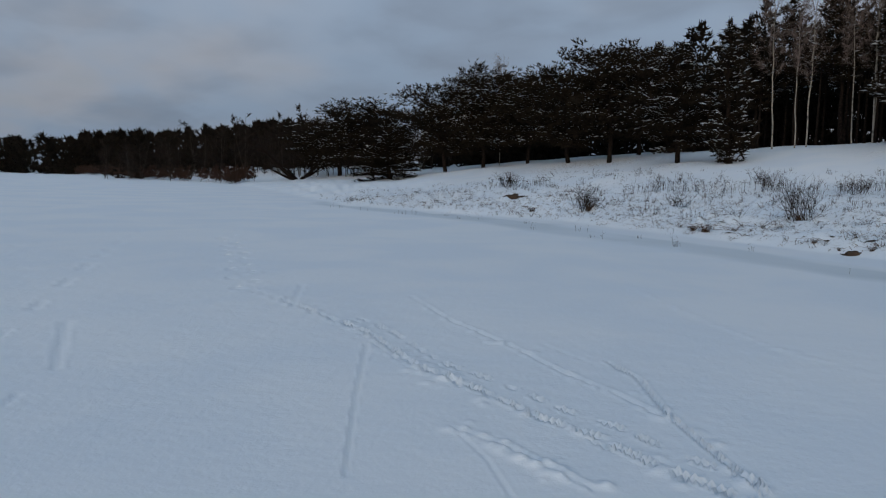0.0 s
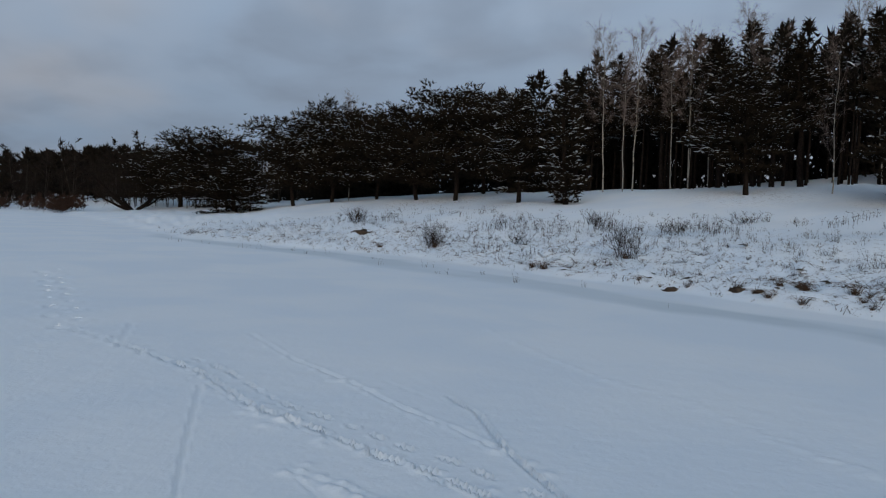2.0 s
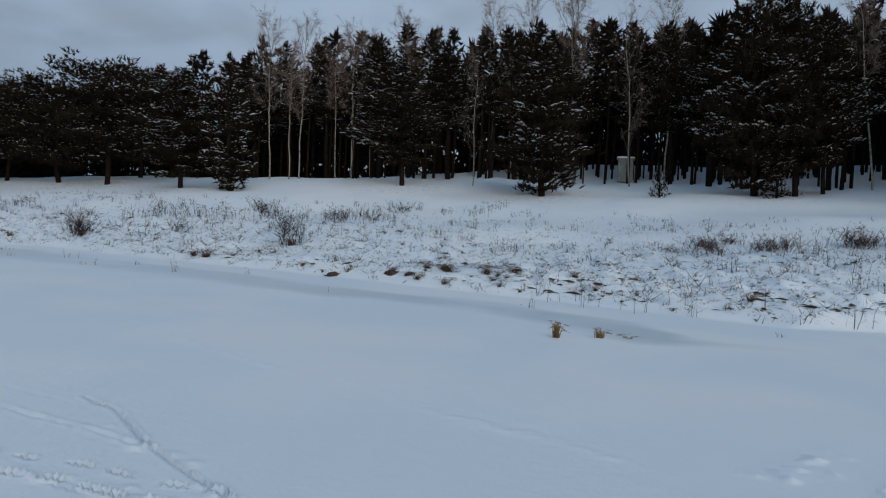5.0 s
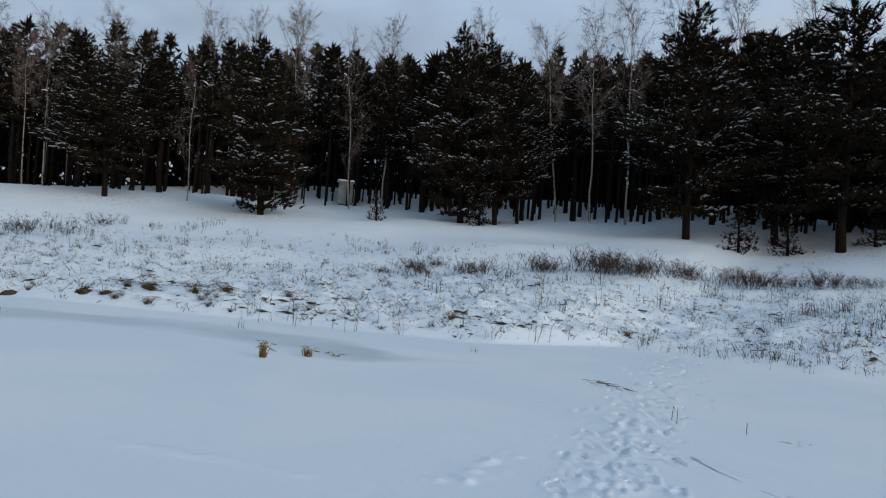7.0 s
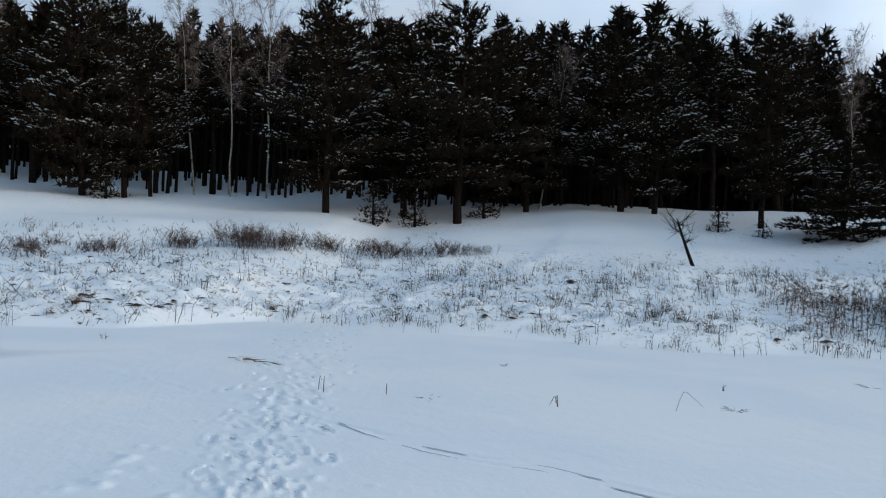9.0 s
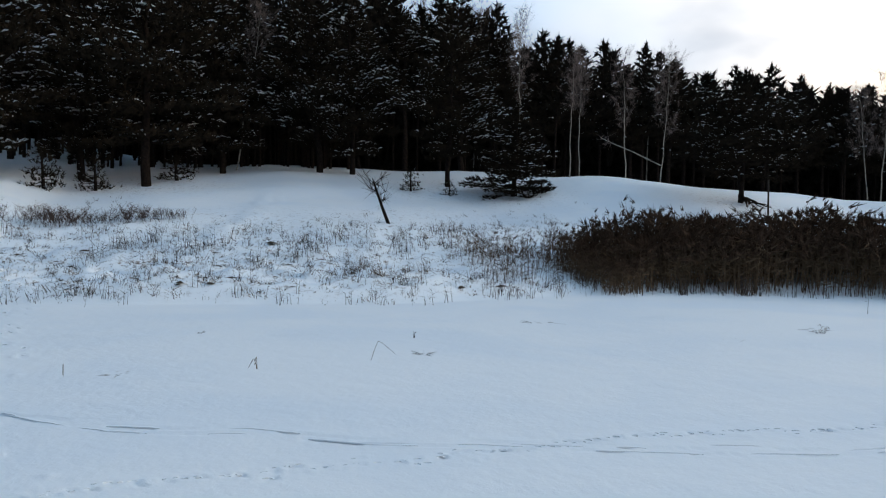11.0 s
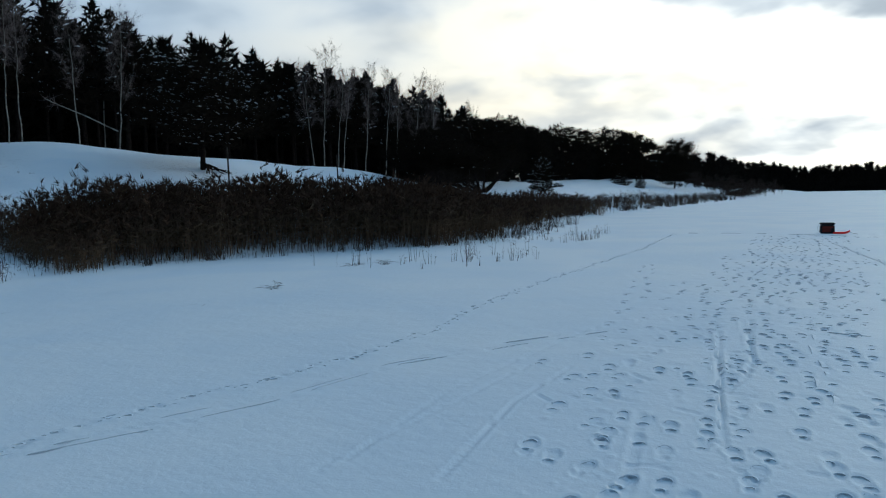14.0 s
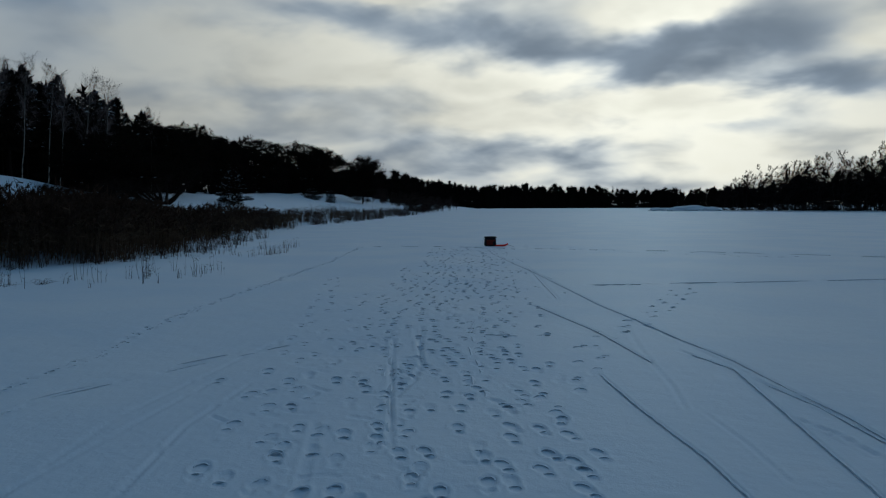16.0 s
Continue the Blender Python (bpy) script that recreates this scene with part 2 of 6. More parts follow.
def part(name, bm, mat, parent, label=""):
    me = bpy.data.meshes.new(name)
    bm.to_mesh(me)
    bm.free()
    me.materials.append(mat)
    ob = new(name, me)
    ob.parent = parent
    return tagged(ob, label)


def join(geos):
    vs, fs, n = [], [], 0
    for v, f in geos:
        if len(f) == 0:
            continue
        vs.append(v)
        fs.append(f + n)
        n += len(v)
    return np.concatenate(vs), np.concatenate(fs)


def tube(pts, radii, sides=6):
    """A tapered tube of triangles along a path."""
    pts, radii = np.asarray(pts, float), np.asarray(radii, float)
    tang = np.gradient(pts, axis=0)
    tang /= np.linalg.norm(tang, axis=1)[:, None] + 1e-9
    ref = np.array([1.0, 0, 0]) if abs(tang[0, 0]) < 0.8 else np.array([0, 1.0, 0])
    a = np.cross(tang, ref)
    a /= np.linalg.norm(a, axis=1)[:, None] + 1e-9
    b = np.cross(tang, a)
    th = np.arange(sides) * 2 * np.pi / sides
    ring = a[:, None] * np.cos(th)[None, :, None] + b[:, None] * np.sin(th)[None, :, None]
    v = (pts[:, None] + ring * radii[:, None, None]).reshape(-1, 3)
    f = []
    for i in range(len(pts) - 1):
        for j in range(sides):
            p, q = i * sides + j, i * sides + (j + 1) % sides
            f += [(p, q, q + sides), (p, q + sides, p + sides)]
    return v, np.array(f)


def blades(base, tip, width, rng):
    """Thin triangles from base to tip, each with its own random flat side."""
    d = tip - base
    r = rng.normal(size=d.shape)
    s = np.cross(d, r)
    s /= np.linalg.norm(s, axis=1)[:, None] + 1e-9
    s *= np.broadcast_to(np.asarray(width, float), (len(base),))[:, None] * 0.5
    v = np.stack([base - s, base + s, tip], 1).reshape(-1, 3)
    return v, np.arange(len(v)).reshape(-1, 3)


# ---- the lie of the land: a frozen lake, a low bank to the east ----
SHORE_Y = np.array([-900, -160, -70, -48, -31, -24, -20, -16, -11.5, -7.8, -4, 1, 3.5, 4.8, 6.6, 8.5, 11, 14, 18, 22, 27, 31, 37, 60, 90, 105, 260, 900.])
SHORE_X = np.array([60, 20.5, 17.5, 17, 14, 12.6, 12.6, 15.5, 16.8, 15.6, 14.7, 15.1, 15.6, 15.3, 12.6, 11.9, 11.1, 9.9, 8.5, 6.5, 4.2, .5, -5, -14, -26, -42, -150, -500.])
CREST_Y = np.array([-900, -300, -190, -150, -100, -60, -47, -40, -34, -25, -15, -6, 0, 15, 45, 60, 100, 300, 900.])
CREST_H = np.array([9, 5, 4.4, 4.2, 3.6, 3.1, 3.0, 3.35, 3.65, 4.0, 4.7, 5.1, 4.9, 4.6, 3.9, 3.5, 3.0, 5, 9.])
CREST_W = np.array([80, 40, 26, 28, 28, 24, 18, 15, 16, 19, 22, 29, 30, 34, 31, 28, 34, 60, 80.])
STEP_U = np.array([0, .03, .15, .35, .6, .8, 1, 1.5, 3, 12, 40])
STEP_H = np.array([0, .05, .15, .33, .62, .85, 1, 1.12, 1.3, 2.4, 4])


def shore(y):
    return np.interp(y, SHORE_Y, SHORE_X)


def waves(x, y, seed, size):
    """Smooth uneven ground: a few crossed waves, about -1 to 1."""
    r = np.random.RandomState(seed)
    out = 0
    for k in range(7):
        a, f, ph = r.uniform(0, 6.28), r.uniform(0.6, 1.8) / size, r.uniform(0, 6.28)
        out = out + np.sin((x * np.cos(a) + y * np.sin(a)) * f * 6.28 + ph)
    return out / 3.5


def height(x, y):
    x, y = np.asarray(x, float), np.asarray(y, float)
    u = x - shore(y)
    h = np.interp(y, CREST_Y, CREST_H) * np.interp(u / np.interp(y, CREST_Y, CREST_W), STEP_U, STEP_H)
    on = np.clip(u / 2.0, 0, 1)
    far = np.clip((u - 7) / 5, 0, 1)
    # the forest floor keeps rising behind the brow
    h = h + 1.7 * np.clip((x - np.interp(y, [0, 15, 30, 46], [43, 41, 35.5, 22]) + 1.5) / 14, 0, 1) * np.clip((y + 1) / 9, 0, 1) * np.clip((46 - y) / 8, 0, 1)
    h = h + on * (waves(x, y, 3, 7.0) * 0.10 + (waves(x, y, 4, 2.1) * 0.05 + waves(x, y, 6, 0.8) * 0.075 + waves(x, y, 7, 0.5) * 0.03) * (1 - far))
    h = h + waves(x, y, 5, 14.0) * 0.012 * (1 - on)
    return h


def ground_z(x, y):
    return float(height(x, y))


# ---- ground sheet with tracks ----
AZ = np.radians(np.concatenate([np.arange(-37, -12, 0.33), np.arange(-12, 24, 0.22), np.arange(24, 55, 0.48), np.arange(55, 80, 0.25), np.arange(80, 150, 0.34),
                                np.arange(150, 206, 0.2), np.arange(206, 222, 0.45), np.arange(222, 323, 3.0)]))
RR = np.concatenate([[0.0, 0.9, 1.7, 2.4, 2.9], np.geomspace(3.2, 9, 160), np.geomspace(9.06, 19, 90), np.geomspace(19.3, 34, 44), np.geomspace(35, 120, 36), np.geomspace(126, 4500, 30)])
GA, GR = np.meshgrid(AZ, RR)
GX, GY = GR * np.sin(GA), GR * np.cos(GA)
GZ = height(GX, GY)
GZ[0] = GZ[0].mean()
FINE = int(np.searchsorted(AZ, radians(222)))


def window(x, y, size):
    r, a = math.hypot(x, y), math.atan2(x, y)
    if a < radians(-40):
        a += 2 * math.pi
    i0, i1 = np.searchsorted(RR, r - size), np.searchsorted(RR, r + size)
    da = size / max(r, 0.5)
    j0, j1 = np.searchsorted(AZ[:FINE], a - da), np.searchsorted(AZ[:FINE], a + da)
    return slice(i0, i1 + 1), slice(j0, j1 + 1)


def bootprint(x, y, turn, depth=0.03, size=1.0, tread=0.15, flat=False):
    """Sole and heel pressed into the snow, with a low rim of pushed-up snow."""
    w = window(x, y, 0.3 * size)
    dx, dy = GX[w] - x, GY[w] - y
    p, q = dx * math.sin(turn) + dy * math.cos(turn), dx * math.cos(turn) - dy * math.sin(turn)
    sole = ((p - 0.055 * size) / (0.105 * size)) ** 2 + (q / (0.06 * size)) ** 2
    heel = ((p + 0.105 * size) / (0.055 * size)) ** 2 + (q / (0.047 * size)) ** 2
    m = np.minimum(sole, heel)
    push = 0.25 + 1.3 * np.clip(4.5 * np.where(sole < heel, (0.055 * size * math.cos(turn) - dy), (-0.105 * size * math.cos(turn) - dy)) / (0.1 * size) - 2.4, 0, 1)
    if flat:
        push = 0.8
    GZ[w] += -depth * push * np.clip((1.1 - m) * 8, 0, 1) * (1 - tread + tread * np.sin(p * 95 / size + q * 15)) + 0.4 * depth * np.exp(-((np.sqrt(m) - 1.3) / 0.18) ** 2)


def groove(path, width0, depth, rim=0.3, dash=0.0, gap=0.0, seed=1):
    """A line cut into the snow along a path, whole or in dashes."""
    rng = np.random.RandomState(seed)
    on, left = True, dash * rng.uniform(0.5, 1.2)
    for (x0, y0), (x1, y1) in zip(path[:-1], path[1:]):
        n = max(2, int(math.hypot(x1 - x0, y1 - y0) / 0.02))
        step = math.hypot(x1 - x0, y1 - y0) / n
        tx, ty = (x1 - x0) / (n * step), (y1 - y0) / (n * step)
        i = 0
        while i < n:
            k = n - i if not dash else min(n - i, max(1, int(left / step)))
            if on:
                xa, ya, xb, yb = x0 + tx * i * step, y0 + ty * i * step, x0 + tx * (i + k) * step, y0 + ty * (i + k) * step
                L = math.hypot(xb - xa, yb - ya)
                pieces = max(1, int(L / 0.5))
                for s in range(pieces):
                    a0, a1 = L * s / pieces, L * (s + 1) / pieces
                    cx, cy = xa + tx * (a0 + a1) / 2, ya + ty * (a0 + a1) / 2
                    r = math.hypot(cx, cy)
                    width = max(width0, (0.0035 if cy < -3.2 and abs(cx) < 5.5 else 0.0028 if cy > 3 and abs(cx) < 0.4 * cy else 0.0045) * r)
                    w = window(cx, cy, (a1 - a0) / 2 + width * 2)
                    dx, dy = GX[w] - xa, GY[w] - ya
                    al, ac = dx * tx + dy * ty, np.abs(-dx * ty + dy * tx)
                    inside = (al >= a0) & (al < a1)
                    GZ[w] += inside * (-depth * np.clip(1.2 - (ac / width) ** 2, 0, 1) + rim * depth * np.exp(-((ac / width - 1.4) / 0.3) ** 2))
            i += k
            left -= k * step
            if dash and left <= step:
                on = not on
                left = (dash if on else gap) * rng.uniform(0.5, 1.4)


def along(path, s):
    """The point at the share s of a path, and its heading."""
    seg = [math.hypot(b[0] - a[0], b[1] - a[1]) for a, b in zip(path[:-1], path[1:])]
    want = s * sum(seg)
    for (a, b), L in zip(zip(path[:-1], path[1:]), seg):
        if want <= L:
            k = want / L
            return a[0] + (b[0] - a[0]) * k, a[1] + (b[1] - a[1]) * k, math.atan2(b[0] - a[0], b[1] - a[1])
        want -= L
    return path[-1][0], path[-1][1], 0.0


PRINTS = []


def footsteps(path, stride, spread, depth=0.03, seed=1, size=1.0, wander=0.03, lipped=False, flat=False):
    rng = np.random.RandomState(seed)
    L = sum(math.hypot(b[0] - a[0], b[1] - a[1]) for a, b in zip(path[:-1], path[1:]))
    n = int(L / stride)
    for k in range(n):
        x, y, h = along(path, (k + 0.5) / n)
        side = spread * (1 if k % 2 else -1)
        px, py, turn = x + side * math.cos(h) + rng.normal(0, wander), y - side * math.sin(h) + rng.normal(0, wander), h + rng.normal(0, 0.15)
        if flat and any(abs(p[0] - px) < 0.12 and abs(p[1] - py) < 0.17 for p in PRINTS):
            continue
        bootprint(px, py, turn, depth * rng.uniform(0.6, 1.2), size, 0.15, flat)
        if lipped and math.hypot(px, py) < 27:
            PRINTS.append((px, py, turn, size * rng.uniform(0.85, 1.1), rng.uniform(0.4, 1.0)))


def crumbs(path, n, spread, seed, lo=0.015, hi=0.05):
    """Loose lumps of snow thrown up beside a track."""
    r = np.random.RandomState(seed)
    for k in range(n):
        x, y, h = along(path, r.uniform())
        o = r.normal(0, spread)
        x, y, s = x + o * math.cos(h), y - o * math.sin(h), r.uniform(lo, hi)
        w = window(x, y, s * 3)
        GZ[w] += 0.35 * s * np.exp(-((GX[w] - x) ** 2 + (GY[w] - y) ** 2) / s ** 2)


# the longest ski track, from the box past the camera
LONG_SKI = [(1.54, -23.93), (0.25, -17.87), (-0.51, -13.85), (-0.86, -11.96), (-1.21, -10.55), (-1.54, -9.08), (-1.87, -7.86), (-2.04, -6.74), (-2.19, -5.96), (-2.23, -5.46), (-2.3, -4.4)]


def make_tracks():
    # shuffled tracks on the open ice to the north
    main = [(-5.48, 18.7), (-3.8, 13.5), (-2.68, 10.1), (-1.87, 9.1), (-1.19, 8.15), (-0.83, 7.62), (-0.27, 6.36), (0.22, 5.74), (0.61, 5.12), (0.89, 4.82), (1.13, 4.38), (1.6, 3.8)]
    footsteps(main[:3], 0.5, 0.14, 0.045, 1, 1.25, 0.03, True)
    groove(main[2:], 0.024, 0.034, 0.9, 0.28, 0.12, 2)
    groove([(x + 0.2, y + 0.16) for x, y in main[4:]], 0.022, 0.03, 0.9, 0.22, 0.2, 3)
    groove([(x - 0.1, y + 0.05) for x, y in main[3:]], 0.015, 0.015, 0.9, 0.2, 0.3, 4)
    crumbs(main[2:], 150, 0.08, 5)
    for path in ([(-0.78, 7.13), (-0.69, 5.54), (-0.58, 4.13)], [(-4.02, 7.91), (-3.15, 6.04)], [(-3.03, 5.12), (-3.08, 5.44)], [(-2.07, 10.66), (-1.87, 8.91)]):
        groove(path, 0.014, 0.016, 0.3)
    groove([(-4.2, 6.9), (-4.59, 8.16), (-5.51, 11.0), (-6.9, 15.4), (-8.4, 21.3)], 0.025, 0.022, 0.4, 0.9, 0.8, 5)
    footsteps([(-7.5, 12.4), (-10.6, 20.2)], 0.6, 0.15, 0.025, 6, 1.2)
    edge = [(-0.51, 9.89), (0.04, 8.28), (0.57, 7.25), (0.95, 6.28), (1.28, 5.68), (1.48, 5.12)]
    groove(edge, 0.03, 0.011, 0.9, 0.9, 0.1, 7)
    crumbs(edge, 50, 0.05, 8)
    groove([(0.9, 7.3), (1.25, 6.6)], 0.02, 0.006, 0.8)
    fork = [(1.39, 6.68), (1.53, 6.15), (1.5, 5.3), (1.55, 4.67), (1.62, 4.0)]
    groove(fork, 0.02, 0.032, 0.7)
    crumbs(fork, 30, 0.05, 9)
    crumbs([(2.73, 11.3), (2.95, 8.58), (3.24, 7.15), (3.65, 6.4), (3.75, 5.03), (4.11, 3.9), (4.2, 2.94)], 340, 0.05, 10, 0.012, 0.035)
    groove([(0.0, 4.92), (0.34, 4.6), (0.75, 4.0)], 0.03, 0.007, 0.9)
    crumbs([(0.0, 4.92), (0.34, 4.6), (0.75, 4.0)], 40, 0.07, 11)
    groove([(0.05, 4.8), (0.2, 4.4), (0.3, 3.9)], 0.015, 0.006, 0.9)
    # trodden path from the bank
    path = [(24.0, 7.6), (15.9, 3.7), (10.0, 2.6), (7.2, 2.1), (5.6, 1.8), (4.4, 1.5), (3.0, 1.2)]
    for k, (off, st) in enumerate(((-0.5, 0.5), (-0.25, 0.45), (0.0, 0.5), (0.22, 0.42), (0.45, 0.5), (0.1, 0.45), (-0.38, 0.5), (0.3, 0.5), (-0.1, 0.5), (0.6, 0.7))):
        footsteps([(x, y + 0.66 * off * (0.6 + 0.06 * x)) for x, y in path], st, 0.11, 0.04, 20 + k, 0.82, 0.11, True)
    crumbs(path[1:], 1000, 0.24, 12, 0.014, 0.05)
    crumbs([(16.5, 3.6), (19.5, 1.2), (22.0, -0.4), (26.0, -1.8), (31.5, -3.3)], 260, 0.35, 18, 0.08, 0.17)
    crumbs([(8.8, 4.6), (8.2, 3.6), (8.4, 2.6)], 60, 0.12, 13, 0.012, 0.03)
    crumbs([(4.6, 2.9), (5.2, 2.6), (5.9, 2.7)], 40, 0.1, 14)
    # wind-cut dashes and an animal's string of prints
    for off, seed in ((0.0, 31), (0.13, 32)):
        groove([(7.0, 1.5 + off), (6.63 + off, 1.14), (6.22 + off, 0.61), (6.02 + off, 0.15), (5.86 + off, -0.4), (5.36 + off, -1.21), (5.18 + off, -1.85), (4.63 + off, -3.31), (4.32 + off, -4.3), (4.14 + off, -5.87), (3.5 + off, -7.2), (2.9 + off, -8.2)], 0.012, 0.012, 0.3, 0.7, 0.5, seed)
    rng = np.random.RandomState(9)
    hops = [(4.9, 1.2), (4.98, -0.31), (5.0, -1.07), (5.02, -2.0), (5.09, -2.94), (5.01, -4.0), (4.75, -5.86), (4.73, -7.4), (5.03, -8.55), (5.38, -11.6), (5.93, -20.1), (6.86, -27.9)]
    for k in range(300):
        x, y, h = along(hops, k / 300)
        x, y = x + rng.normal(0, 0.05), y + rng.normal(0, 0.03)
        bootprint(x, y, h, 0.02, 0.45)
        PRINTS.append((x, y, h, 0.4, 0.85))
    crumbs(hops[:8], 120, 0.08, 15, 0.01, 0.025)
    # boots, many times to and fro between here and the box
    for k in range(36):
        a = rng.uniform(-0.6, 1.7)
        b = rng.uniform(0.7, 4.0)
        mid = (a + b) / 2 + rng.normal(0, 0.4)
        footsteps([(a, -3.0), (mid * 0.75 + 0.3, -9.0), (mid, -14.0), (b * 0.6 + 1.2, -27.0)], rng.uniform(0.6, 0.95), 0.13, 0.0135, 40 + k, 0.82, 0.28, True, True)
    footsteps([(-2.61, -14.0), (-1.73, -11.4), (-0.83, -9.8), (-0.34, -7.7), (-0.04, -6.5), (0.1, -4.0)], 0.5, 0.12, 0.010, 60, 0.95, 0.03, True, True)
    footsteps([(2.0, -4.2), (2.4, -6.0), (3.26, -10.4), (4.6, -16.0)], 0.42, 0.11, 0.010, 61, 0.95, 0.03, True, True)
    for k in range(70):
        y = -rng.uniform(4, 16)
        x, L, t = rng.uniform(0.0, 2.4) + 0.08 * (-y - 4), rng.uniform(0.1, 0.3), rng.normal(1.57, 0.4)
        groove([(x, y), (x + L * math.sin(t), y + L * math.cos(t))], 0.014, 0.010, 0.4)
    crumbs([(1.1, -3.5), (1.8, -9.0), (2.6, -16.0)], 260, 0.7, 16, 0.01, 0.03)
    for p in ([(0.33, -18.7), (-0.22, -12.6)], [(0.2, -11.9), (-0.65, -9.37), (-1.02, -7.77)], [(-0.47, -7.16), (-0.68, -6.06), (-0.95, -4.92), (-1.1, -3.9)],
              LONG_SKI, [(-1.41, -8.39), (-1.77, -7.46), (-1.76, -5.87), (-1.75, -4.2)],
              [(-1.83, -7.13), (-2.08, -6.22), (-2.21, -5.2)], [(1.81, -8.73), (1.14, -5.27)], [(1.6, -9.56), (1.28, -7.52), (1.24, -6.79)]):
        groove(p, 0.02, 0.012, 0.9)
    groove([(1.74, -5.47), (1.35, -3.8)], 0.04, 0.005, 0.5)
    groove([(-1.29, -10.08), (-1.59, -8.66), (-1.8, -7.59), (-1.92, -6.8), (-2.11, -6.28), (-2.21, -5.42)], 0.02, 0.008, 0.8, 0.5, 0.15, 73)
    groove([(-1.04, -10.05), (-1.02, -8.6), (-1.03, -7.71), (-1.07, -6.79), (-1.04, -6.06)], 0.025, 0.007, 0.8)
    groove([(-1.17, -5.95), (-1.28, -5.29), (-1.34, -4.59)], 0.022, 0.006, 0.8)
    groove([(-1.8, -5.88), (-1.95, -5.55), (-2.04, -5.03)], 0.03, 0.012, 0.9, 0.16, 0.08, 74)
    groove([(1.28, -6.18), (1.21, -6.75), (1.24, -7.39), (1.41, -8.25), (1.68, -9.55)], 0.016, 0.012, 0.7)
    groove([(1.07, -4.91), (1.33, -6.18), (1.58, -7.48)], 0.035, 0.007, 0.6)
    footsteps([(-2.67, -14.51), (-1.48, -10.84), (-0.72, -8.99), (-0.4, -7.7), (-0.08, -6.52), (0.08, -5.59), (0.3, -4.2)], 0.36, 0.11, 0.010, 62, 0.9, 0.05, True, True)
    footsteps([(1.77, -27.03), (-0.69, -27.16), (-2.7, -25.33), (-5.23, -24.33), (-9.42, -21.77)], 0.3, 0.3, 0.035, 63, 1.3, 0.2, True)
    for p in ([(3.13, -8.24), (3.27, -5.3), (3.01, -3.6)], [(2.66, -6.42), (2.65, -5.23), (2.35, -3.6)], [(3.03, -6.66), (3.06, -4.67), (3.07, -3.4)]):
        groove(p, 0.025, 0.008, 0.8, 0.8, 0.2, 71)
    for p in ([(6.64, -27.9), (3.57, -28.0), (1.15, -27.0), (-4.62, -25.7), (-10.0, -23.4), (-14.0, -22.0)], [(-0.88, -14.85), (-3.86, -15.64), (-7.0, -16.5), (-9.5, -17.1)]):
        groove(p, 0.07, 0.025, 0.6, 2.5, 0.6, 72)
    rng2 = np.random.RandomState(12)
    for k in range(60):
        bootprint(rng2.uniform(-2.5, 3.5), rng2.uniform(-29.5, -26.5), rng2.uniform(0, 6.3), 0.035, 1.4)


def crust_lips(paths):
    """Edges of wind crust and ski cuts: a low overhanging lip that slopes back to the snow."""
    vs, fs, n = [], [], 0
    for path, high, dash, gap, seed in paths:
        r = np.random.RandomState(seed)
        seg = np.hypot(*np.diff(np.array(path), axis=0).T)
        total, s = float(seg.sum()), r.uniform(0, 0.3)
        while s < total - 0.1:
            e = min(total, s + (dash * r.uniform(0.4, 1.5) if dash else total))
            k = max(3, int((e - s) / 0.06))
            shift = r.normal(0, 0.03) if dash else 0.0
            for i in range(k + 1):
                f = i / k
                x, y, hd = along(path, (s + (e - s) * f) / total * 0.9999)
                nx, ny = math.cos(hd), -math.sin(hd)
                if nx * x + ny * y < 0:
                    nx, ny = -nx, -ny
                x, y = x + nx * (shift + r.normal(0, 0.003)), y + ny * (shift + r.normal(0, 0.003))
                h = high * (4 * f * (1 - f)) ** 0.35 * r.uniform(0.75, 1.1) if dash else high * r.uniform(0.7, 1.1)
                z = -0.003
                vs += [(x, y, z), (x - nx * 0.35 * h, y - ny * 0.35 * h, z + h + 0.003), (x + nx * 1.2 * h, y + ny * 1.2 * h, z + 0.9 * h + 0.003), (x + nx * 9 * h, y + ny * 9 * h, z - 0.002)]
                if i < k:
                    for c in range(3):
                        fs.append((n + c, n + c + 1, n + c + 5, n + c + 4))
                n += 4
            s = e + (gap * r.uniform(0.3, 1.6) if dash else total)
    vs = np.array(vs)
    vs[:, 2] += height(vs[:, 0], vs[:, 1])
    me = mesh_from("snow_crust", vs, fs, [SNOW], None, False)
    tagged(new("snow_crust", me), "thin broken lips of wind-packed snow crust", "snow", "", "stuff")


